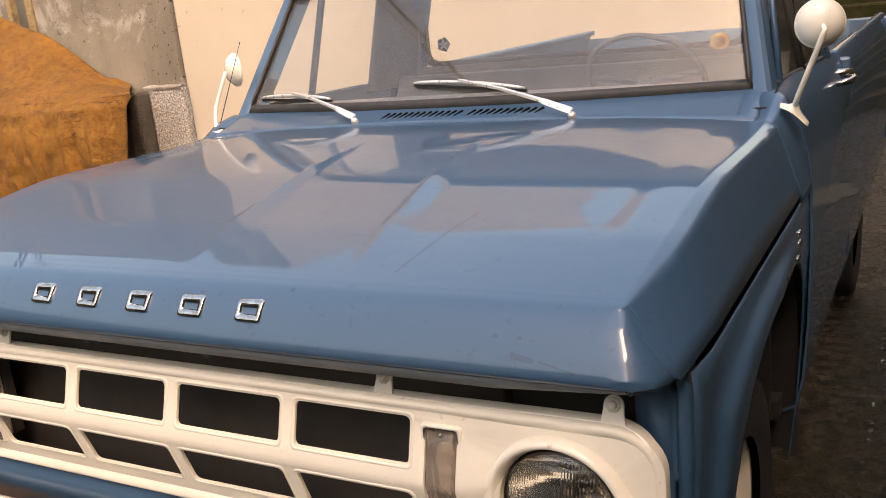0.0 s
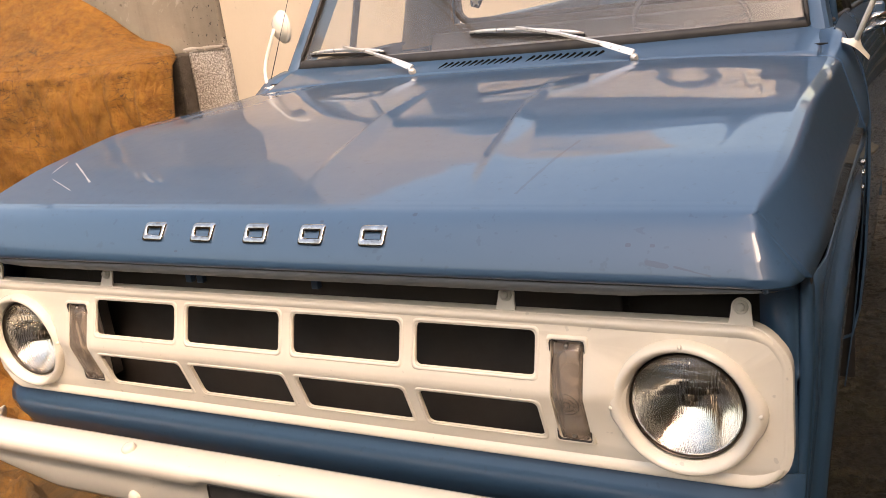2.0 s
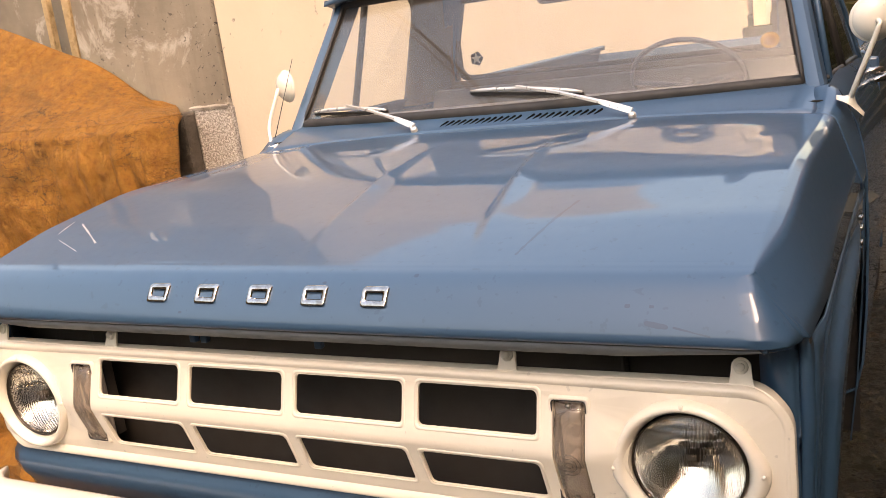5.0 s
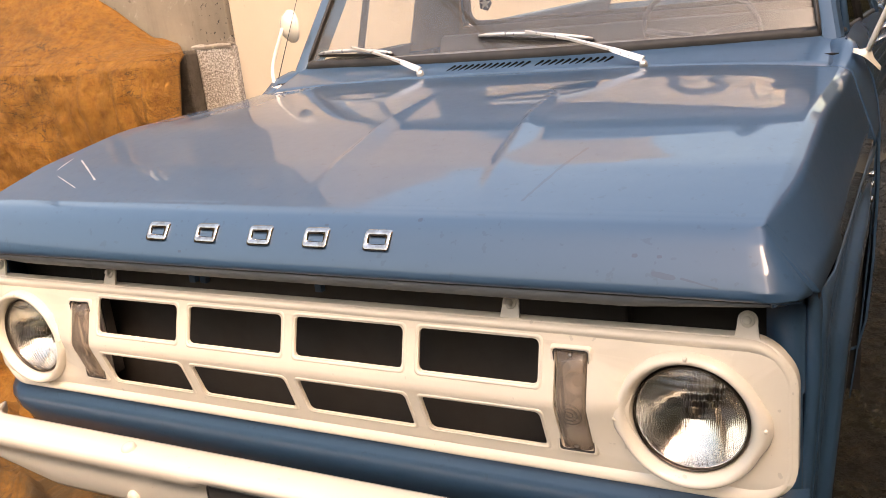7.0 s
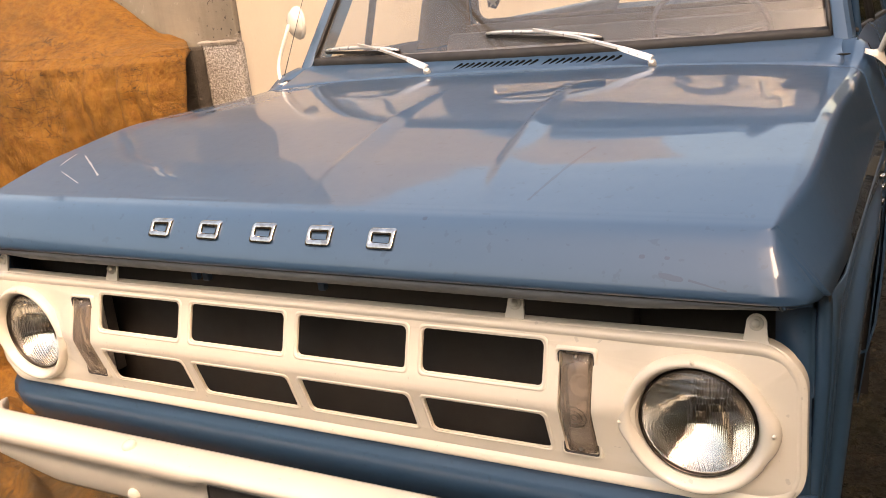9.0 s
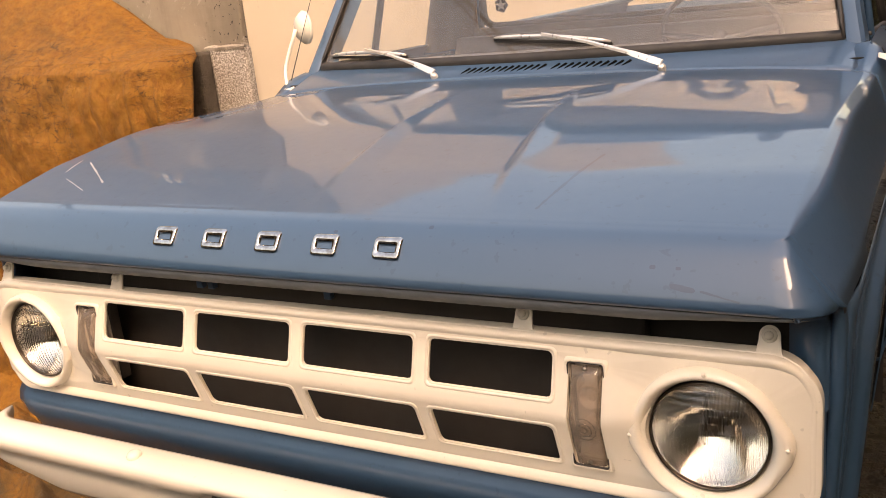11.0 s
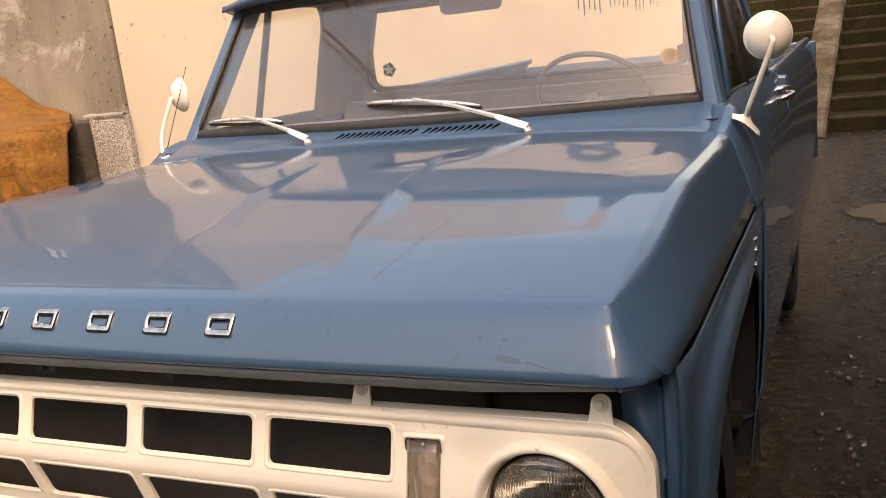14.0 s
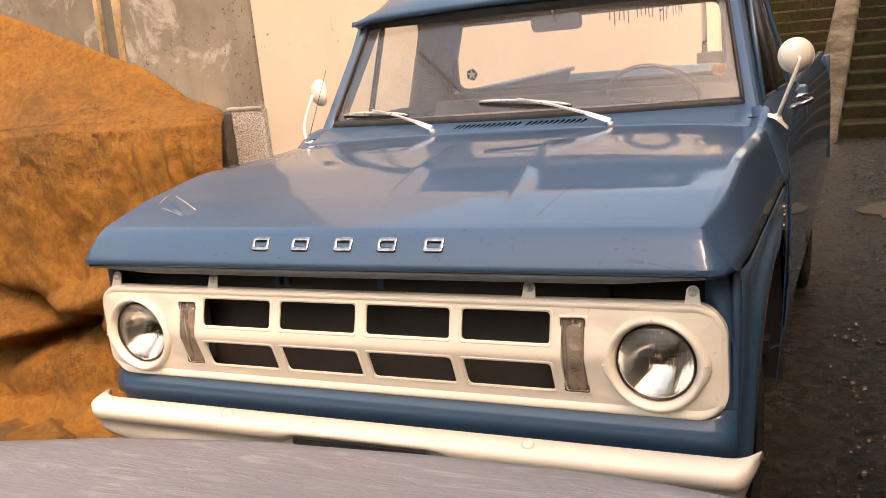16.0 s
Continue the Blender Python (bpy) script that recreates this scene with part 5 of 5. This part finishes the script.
# ---- cab ----
def build_cab():
    # roof with a peaked front edge
    bm = bmesh.new()
    rows = []
    prof = [(0.00, 1.735, 0.0), (-0.030, 1.742, 0.0), (-0.040, 1.752, 0.0), (-0.030, 1.770, 0.0), (0.02, 1.800, 0.01), (0.12, 1.832, 0.02), (0.30, 1.855, 0.03), (0.55, 1.862, 0.035), (0.75, 1.850, 0.03), (0.88, 1.80, 0.02), (0.93, 1.72, 0.0)]
    for dy, z, c in prof:
        row = []
        for k in range(41):
            u = -1 + 2 * k / 40
            half = 0.765 - 0.03 * max(0, (z - 1.76) / 0.1)
            x = half * u
            drop = (0.095 if z > 1.79 else 0.02) * max(0.0, abs(u) - 0.80) ** 2 / 0.04
            bow = 0.085 * (abs(u)) ** 2 if dy < 0.5 else 0
            row.append((x, 1.405 + dy + bow - 0.01, max(z - drop, 1.735 if z > 1.735 else z) - 0.018 * (abs(u) ** 2 if dy < 0.1 else 0)))
        rows.append(row)
    loft(bm, rows)
    part("roof", bm, M_BLUE, truck, "blue cab roof with peaked visor edge", modifiers=(("SOLIDIFY", (0.02, -1)),))
    # unseen pale panel, added so the hood mirrors a lighter cab
    bm = bmesh.new()
    loft(bm, [[(x, 1.47 + 0.075 * (x / 0.70) ** 2 * (1 - f) + 0.74 * f, 1.742 + 0.055 * math.sin(f * math.pi) * (1 - (x / 0.72) ** 4)) for x in np.linspace(-0.70, 0.70, 25)] for f in np.linspace(0, 1, 10)])
    part("roof_fill_panel", bm, M_ROOF_FILL, truck, "unseen pale panel added under the roof to lighten reflections", modifiers=(("SOLIDIFY", (0.003, 0)),))
    for s in (-1, 1):
        # front pillar
        bm = bmesh.new()
        rows = []
        for f in np.linspace(-0.055, 1.06, 12):
            xo, xi = 0.822 - 0.083 * f, 0.790 - 0.083 * f
            yo = 1.262 + 0.235 * f
            z = 1.345 + 0.367 * f
            rows.append([(s * xi, yo - 0.014, z), (s * (xi + 0.008), yo - 0.018, z), (s * xo, yo - 0.020, z), (s * (xo + 0.010), yo - 0.012, z), (s * (xo + 0.014), yo + 0.02, z), (s * (xo + 0.012), yo + 0.075, z), (s * (xi - 0.01), yo + 0.075, z)])
        loft(bm, rows, wrap=True, cap=True)
        part("front_pillar", bm, M_BLUE, truck, modifiers=(("EDGE_SPLIT", 35),))
        # rear pillar and quarter
        bm = bmesh.new()
        rows = []
        for f in np.linspace(-0.02, 1.05, 8):
            x = 0.870 - 0.120 * f
            z = 1.30 + 0.45 * f
            deep = 0.20 if s > 0 else 0.135
            rows.append([(s * x, 2.075, z), (s * (x + 0.012), 2.09, z), (s * (x + 0.008), 2.22, z), (s * (x - 0.05), 2.28, z), (s * (x - deep), 2.29, z), (s * (x - deep), 2.25, z), (s * (x - 0.05), 2.2, z)])
        loft(bm, rows, wrap=True, cap=True)
        part("rear_pillar", bm, M_BLUE, truck)
        # roof rail over the door
        bm = bmesh.new()
        tube(bm, [(s * 0.738, 1.52, 1.722), (s * 0.752, 1.60, 1.742), (s * 0.757, 1.75, 1.755), (s * 0.745, 2.05, 1.75)], 0.028, 10)
        part("roof_rail", bm, M_BLUE, truck)
        build_door(s)
    # back panel with the rear window opening
    bm = bmesh.new()
    x0, x1, z0, z1 = -0.69, 0.60, 1.37, 1.70
    box(bm, (-0.82, 2.24, 0.55), (0.82, 2.29, z0), 0.006)
    part("back_panel", bm, M_BLUE, truck)
    bm = bmesh.new()
    box(bm, (x1, 2.242, z0 + 0.001), (0.742, 2.288, z1 + 0.06), 0.004)
    part("back_panel", bm, M_BLUE, truck)
    bm = bmesh.new()
    box(bm, (-0.742, 2.242, z0 + 0.001), (x0, 2.288, z1 + 0.06), 0.004)
    part("back_panel", bm, M_BLUE, truck)
    bm = bmesh.new()
    box(bm, (x0 + 0.001, 2.242, z1), (x1 - 0.001, 2.288, z1 + 0.06), 0.004)
    part("back_panel", bm, M_BLUE, truck)
    bm = bmesh.new()
    pts = rounded((x0 + x1) / 2, (z0 + z1) / 2, (x1 - x0) / 2 + 0.004, (z1 - z0) / 2 + 0.004, 0.06, 5)
    loft(bm, [[(x, 2.262, z) for x, z in pts], [(x, 2.267, z) for x, z in pts]], wrap=True, cap=True)
    rw = part("rear_window", bm, M_GLASS, truck, "clear rear window", smooth=False)
    rw.visible_shadow = False
    bm = bmesh.new()
    rows = []
    for g, y in ((0.004, 2.250), (-0.018, 2.248), (-0.018, 2.285), (0.004, 2.285)):
        q = rounded((x0 + x1) / 2, (z0 + z1) / 2, (x1 - x0) / 2 + g, (z1 - z0) / 2 + g, 0.06 + g, 5)
        rows.append([(x, y, z) for x, z in q])
    loft(bm, rows + rows[:1], wrap=True)
    part("rear_seal", bm, M_BLACK, rw)
    for nm, lo, hi in (("rear_trim", (-0.80, 2.232, 0.9), (0.80, 2.238, z0)), ("rear_trim", (x1 + 0.006, 2.232, z0 + 0.001), (0.74, 2.238, 1.75)), ("rear_trim", (-0.74, 2.232, z0 + 0.001), (x0 - 0.006, 2.238, 1.75)), ("rear_trim", (x0 - 0.005, 2.232, z1 + 0.002), (x1 + 0.005, 2.238, 1.755))):
        bm = bmesh.new()
        box(bm, lo, hi)
        part(nm, bm, M_TRIM, truck, smooth=False)
    for s in (-1, 1):
        bm = bmesh.new()
        loft(bm, [[(s * 0.864, 2.070, 1.30), (s * 0.80, 2.066, 1.30), (s * 0.80, 2.19, 1.30), (s * 0.715, 2.238, 1.30)], [(s * 0.752, 2.070, 1.745), (s * 0.735, 2.066, 1.745), (s * 0.71, 2.19, 1.745), (s * 0.66, 2.238, 1.745)]])
        part("pillar_trim", bm, M_TRIM, truck, modifiers=(("SOLIDIFY", (0.003, 0)),))
    for s in (-1, 1):
        def side(y, z):
            return (s * lerp(z, [1.325, 1.742], [0.838 + 0.022 * (y > 1.6), 0.768 - 0.020 * (y > 1.6)]), y, z)
        bm = bmesh.new()
        arc = [side(1.985 + 0.075 * math.cos(a), 1.655 + 0.075 * math.sin(a)) for a in np.linspace(0, math.pi / 2, 9)]
        edge = [side(2.085, 1.655 + 0.09 * k / 4) for k in range(5)] + [side(2.085 - 0.10 * k / 4, 1.745) for k in range(1, 5)]
        loft(bm, [arc, edge])
        part("corner_trim", bm, M_TRIM, truck, modifiers=(("SOLIDIFY", (0.006, 0)),))
    # emblem sticker: plain dark disc with a pale middle
    bm = bmesh.new()
    revolve(bm, [(0.0005, -0.0105), (0.031, -0.0105), (0.031, -0.008)], 5, pose(-0.592, 2.262, 1.455))
    part("sticker", bm, M_BLACK, rw, "small dark emblem sticker", smooth=False)
    bm = bmesh.new()
    star = [((0.024 if k % 2 == 0 else 0.010) * math.sin(k * math.pi / 5), (0.024 if k % 2 == 0 else 0.010) * math.cos(k * math.pi / 5)) for k in range(10)]
    loft(bm, [[(-0.592 + x, 2.2485, 1.455 + z) for x, z in star], [(-0.592 + x, 2.2505, 1.455 + z) for x, z in star]], wrap=True, cap=True)
    part("sticker_mark", bm, M_CREAM, rw, smooth=False)
    # floor and firewall
    bm = bmesh.new()
    box(bm, (-0.86, 1.15, 0.50), (0.86, 2.30, 0.55))
    part("cab_floor", bm, M_UNDER, truck, smooth=False)
    bm = bmesh.new()
    box(bm, (-0.84, 1.14, 0.5), (0.84, 1.17, 1.30))
    part("firewall", bm, M_UNDER, truck, smooth=False)


def flare(y, f):
    """Half width of the side glass: the cab leans in more towards the back."""
    k = (y - 1.33) / 0.70
    return (0.835 + 0.024 * k) * (1 - f) + (0.772 - 0.022 * k) * f


def build_door(s):
    bm = bmesh.new()
    rows = []
    ys = np.linspace(1.205, 2.275, 24)
    prof = [(0.845, 1.335), (0.850, 1.329), (0.873, 1.314), (0.892, 1.272), (0.908, 1.226), (0.919, 1.175), (0.926, 1.11), (0.927, 0.95), (0.920, 0.75), (0.908, 0.60), (0.89, 0.52), (0.85, 0.50)]
    for x, z in prof:
        rows.append([(s * x, y, z - 0.012 * max(0, (1.35 - y) / 0.16) * (1 if z > 1.25 else 0)) for y in ys])
    loft(bm, rows)
    door = part("door", bm, M_BLUE, truck, "blue closed cab door", modifiers=(("SOLIDIFY", (0.006, 1 if s > 0 else -1)), ("EDGE_SPLIT", 60)))
    # glass: vent and main pane with a divider
    for name, ya, yb, yta, ytb in (("vent_glass", 1.33, 1.655, 1.53, 1.705), ("door_glass", 1.670, 2.08, 1.720, 2.08)):
        bm = bmesh.new()
        loft(bm, [[(s * flare(ya, 0), ya, 1.33), (s * flare(yb, 0), yb, 1.33)], [(s * flare(yta, 1), yta, 1.735), (s * flare(ytb, 1), ytb, 1.735)]])
        g = part(name, bm, M_GLASS, door, smooth=False, modifiers=(("SOLIDIFY", (0.004, 0)),))
        g.visible_shadow = False
    bm = bmesh.new()
    tube(bm, [(s * flare(1.662, 0), 1.662, 1.33), (s * flare(1.712, 1), 1.712, 1.735)], 0.014, 8)
    part("vent_divider", bm, M_BLACK, door)
    bm = bmesh.new()
    tube(bm, [(s * 0.842, 1.325, 1.325), (s * 0.776, 1.535, 1.715), (s * 0.768, 1.60, 1.742), (s * 0.753, 2.02, 1.742), (s * 0.756, 2.080, 1.72), (s * 0.866, 2.088, 1.316)], 0.009, 8)
    part("window_frame", bm, M_BLUE, door)
    bm = bmesh.new()
    tube(bm, [(s * 0.836, 1.32, 1.336), (s * 0.862, 2.03, 1.328)], 0.008, 8)
    part("window_seal", bm, M_BLACK, door)
    # chrome push-button handle
    bm = bmesh.new()
    tube(bm, [(s * 0.893, 2.00, 1.247), (s * 0.946, 2.01, 1.256), (s * 0.952, 2.08, 1.256), (s * 0.946, 2.14, 1.256), (s * 0.893, 2.15, 1.247)], 0.010, 10)
    hdl = part("door_handle", bm, M_CHROME, door, "chrome door handle")
    bm = bmesh.new()
    revolve(bm, [(0.014, 0.03), (0.014, -0.02), (0.0005, -0.022)], 14, pose(s * 0.922, 2.155, 1.266, 0, 0, 90 * s))
    part("push_button", bm, M_CHROME, hdl)


build_cab()


def build_bed():
    for s in (-1, 1):
        bm = bmesh.new()
        ys = np.linspace(2.285, 4.85, 30)
        prof = [(0.85, 1.325), (0.870, 1.325), (0.882, 1.312), (0.900, 1.25), (0.915, 1.18), (0.923, 1.10), (0.924, 0.95), (0.916, 0.75), (0.905, 0.55), (0.89, 0.5)]
        rows = [[(s * x, y, z) for y in ys] for x, z in prof]
        loft(bm, rows)
        part("bed_side", bm, M_BLUE, truck, modifiers=(("SOLIDIFY", (0.03, -1 if s > 0 else 1)),))
    bm = bmesh.new()
    box(bm, (-0.9, 2.34, 0.62), (0.9, 4.85, 0.66))
    part("bed_floor", bm, M_DARK, truck, smooth=False)
    for y in (2.33, 4.83):
        bm = bmesh.new()
        box(bm, (-0.92, y, 0.6), (0.92, y + 0.04, 1.30), 0.01)
        part("bed_panel", bm, M_BLUE, truck)
    bm = bmesh.new()
    box(bm, (-0.45, 0.2, 0.40), (0.45, 4.7, 0.52))
    part("chassis", bm, M_UNDER, truck, smooth=False)


build_bed()


def build_interior():
    bm = bmesh.new()
    xs = np.linspace(-0.78, 0.78, 40)
    rows = []
    for dy, z in ((-0.02, 1.335), (0.10, 1.345), (0.20, 1.345), (0.25, 1.335), (0.265, 1.30), (0.26, 1.2), (0.22, 1.1)):
        rows.append([(x, base_y(x) + dy + 0.01, z - 0.012 * (x / 0.78) ** 2) for x in xs])
    loft(bm, rows)
    part("dashboard", bm, M_DASH, truck, "grey-blue painted dashboard", modifiers=(("SOLIDIFY", (0.01, -1)),))
    bm = bmesh.new()
    prof = [(1.62, 0.85), (1.60, 0.92), (1.66, 0.96), (1.9, 0.95), (2.02, 0.98), (2.06, 1.1), (2.10, 1.28), (2.13, 1.34), (2.17, 1.345), (2.20, 1.32), (2.21, 0.9)]
    rows = [[(x * (1.0 if abs(x) < 0.7 else 0.985), y + 0.01 * math.cos(x * 24), z) for x in np.linspace(-0.76, 0.76, 60)] for y, z in prof]
    loft(bm, rows)
    part("bench_seat", bm, M_SEAT, truck, "grey vinyl bench seat")
    # steering wheel
    c = Vector((0.40, 1.68, 1.335))
    m = Matrix.Translation(c) @ pose(0, 0, 0, 42, 0, 0)
    bm = bmesh.new()
    rows = []
    for a in np.linspace(0, 2 * math.pi, 49):
        cx, cz = 0.175 * math.cos(a), 0.175 * math.sin(a)
        rows.append([m @ Vector((cx + 0.008 * math.cos(b) * math.cos(a), 0.008 * math.sin(b), cz + 0.008 * math.cos(b) * math.sin(a))) for b in np.linspace(0, 2 * math.pi, 8, endpoint=False)])
    loft(bm, rows, wrap=True)
    sw = part("steering_wheel", bm, M_DASH, truck, "thin grey-blue steering wheel")
    bm = bmesh.new()
    tube(bm, [m @ Vector((-0.17, 0, 0.01)), m @ Vector((0, -0.03, 0)), m @ Vector((0.17, 0, 0.01))], 0.010, 8)
    part("spoke", bm, M_DASH, sw)
    bm = bmesh.new()
    tube(bm, [m @ Vector((0, -0.01, 0)), m @ Vector((0, -0.30, 0.0))], 0.022, 10)
    part("column", bm, M_DASH, sw)
    # inside mirror
    bm = bmesh.new()
    pts = rounded(0, 0, 0.105, 0.032, 0.022, 5)
    mm = pose(0.07, 1.56, 1.655, 8, 0, -6)
    loft(bm, [[mm @ Vector((x, 0, z)) for x, z in pts], [mm @ Vector((x * 0.96, -0.016, z * 0.9)) for x, z in pts]], wrap=True, cap=True)
    im = part("inside_mirror", bm, M_DASH, truck, "grey inside mirror")
    bm = bmesh.new()
    tube(bm, [(0.07, 1.545, 1.66), (0.07, 1.50, 1.72)], 0.006, 8)
    part("stalk", bm, M_CHROME, im)


build_interior()


def build_mirror(s, c, foot, knee, turn):
    m = Matrix.Translation(c) @ pose(0, 0, 0, 0, 0, turn)
    bm = bmesh.new()
    revolve(bm, [(0.0005, -0.031), (0.018, -0.030), (0.036, -0.0235), (0.0475, -0.011), (0.051, 0.0), (0.051, 0.006), (0.0465, 0.008), (0.0005, 0.008)], 36, m)
    ob = part("door_mirror", bm, M_CREAM, truck, "round cream-painted door mirror")
    bm = bmesh.new()
    end = m @ Vector((0, -0.034, -0.004))
    tube(bm, spline([end, end + Vector((0, -0.012, -0.02)), knee, foot], 14), [0.006] * 3 + [0.0065] * 11, 10)
    part("arm", bm, M_CREAM, ob)
    bm = bmesh.new()
    rows = []
    for f in np.linspace(-1, 1, 15):
        half = 0.019 * math.sqrt(max(0.0, 1 - abs(f) ** 3)) + 0.0015
        top = 0.004 + 0.013 * math.exp(-(f / 0.30) ** 2)
        c = foot + Vector((s * 0.030 * f, 0.006 * f, -0.024 * f - 0.010 * f * f))
        rows.append([c + Vector((0, -half, -0.006)), c + Vector((s * 0.3 * top, -half * 0.8, top * 0.6)), c + Vector((s * 0.5 * top, 0, top)), c + Vector((s * 0.3 * top, half * 0.8, top * 0.6)), c + Vector((0, half, -0.006))])
    loft(bm, rows, cap=True)
    part("foot", bm, M_CREAM, ob)
    bm = bmesh.new()
    revolve(bm, [(0.0495, -0.006), (0.0535, -0.004), (0.0545, 0.001), (0.0535, 0.006), (0.0495, 0.008)], 40, m)
    part("rim", bm, M_CREAM, ob)
    bm = bmesh.new()
    revolve(bm, [(0.0005, 0.0095), (0.0455, 0.0095)], 30, m)
    part("mirror_glass", bm, M_CHROME, ob)


build_mirror(1, Vector((0.957, 1.120, 1.482)), Vector((0.900, 1.134, 1.293)), Vector((0.916, 1.105, 1.335)), 17)
build_mirror(-1, Vector((-0.852, 1.275, 1.472)), Vector((-0.850, 1.14, 1.280)), Vector((-0.895, 1.20, 1.35)), -30)


def build_aerial():
    bm = bmesh.new()
    tube(bm, [(-0.865, 1.16, 1.27), (-0.862, 1.17, 1.30), (-0.80, 1.26, 1.56)], [0.005, 0.0018, 0.0009], 8)
    a = part("aerial", bm, M_BLACK, truck, "thin dark radio aerial")
    bm = bmesh.new()
    revolve(bm, [(0.0005, -0.010), (0.010, -0.006), (0.013, 0.004)], 14, pose(-0.866, 1.16, 1.272, -80, 0, 0))
    part("base", bm, M_BLACK, a)


build_aerial()
for s in (-1, 1):
    bm = bmesh.new()
    box(bm, (s * 0.898 - 0.012, 0.070, 1.070), (s * 0.898 + 0.012, 0.112, 1.090), 0.003)
    part("rubber_buffer", bm, M_BLACK, truck)
    for y, z in ((1.028, 1.032), (1.026, 1.008), (1.004, 0.978)):
        bm = bmesh.new()
        box(bm, (s * 0.926 - 0.006, y - 0.020, z - 0.005), (s * 0.926 + 0.004, y + 0.020, z + 0.005), 0.002)
        part("side_badge", bm, M_CHROME, truck, "small chrome badge bar")


# ---- car in front of the pickup ----
def build_grey_car():
    grey = thing("parked_car", "silver-grey parked car, only its streaked bonnet seen", "car")
    bm = bmesh.new()
    rows = []
    for i in range(50):
        v = (i / 49) ** 1.6
        row = []
        for j in range(70):
            u = -1 + 2 * j / 69
            x = 0.20 + 1.0 * u
            front = float(np.interp(x, [-0.8, -0.03, 0.23, 0.425, 0.66, 0.85, 0.955, 1.2], [-1.33, -1.032, -0.955, -0.918, -0.902, -0.900, -0.907, -0.95]))
            nose = max(0.0, 1 - v * 2.3 / 0.10)
            side = max(0.0, abs(u) - 0.90) / 0.10
            z = 1.137 - 0.26 * nose ** 2.4 - 0.30 * side ** 2.5 + 0.02 * (1 - u * u) * v + 0.004 * noise.noise((x * 2, v * 9, 3.0))
            row.append((x, front - 2.3 * v, z))
        rows.append(row)
    loft(bm, rows)
    part("bonnet", bm, M_GREYCAR, grey, "silver-grey bonnet with painted reflection streaks")
    bm = bmesh.new()
    box(bm, (-0.74, -3.3, 0.22), (1.14, -1.12, 1.03), 0.05, 3)
    part("lower_body", bm, M_GREYCAR, grey)
    for x in (-0.62, 1.02):
        for y in (-1.55, -2.95):
            bm = bmesh.new()
            revolve(bm, [(0.001, -0.09), (0.20, -0.09), (0.29, -0.08), (0.31, -0.05), (0.31, 0.05), (0.29, 0.08), (0.20, 0.09), (0.001, 0.09)], 32, pose(x, y, 0.305, 0, 0, 90))
            part("wheel", bm, M_TYRE, grey)


build_grey_car()
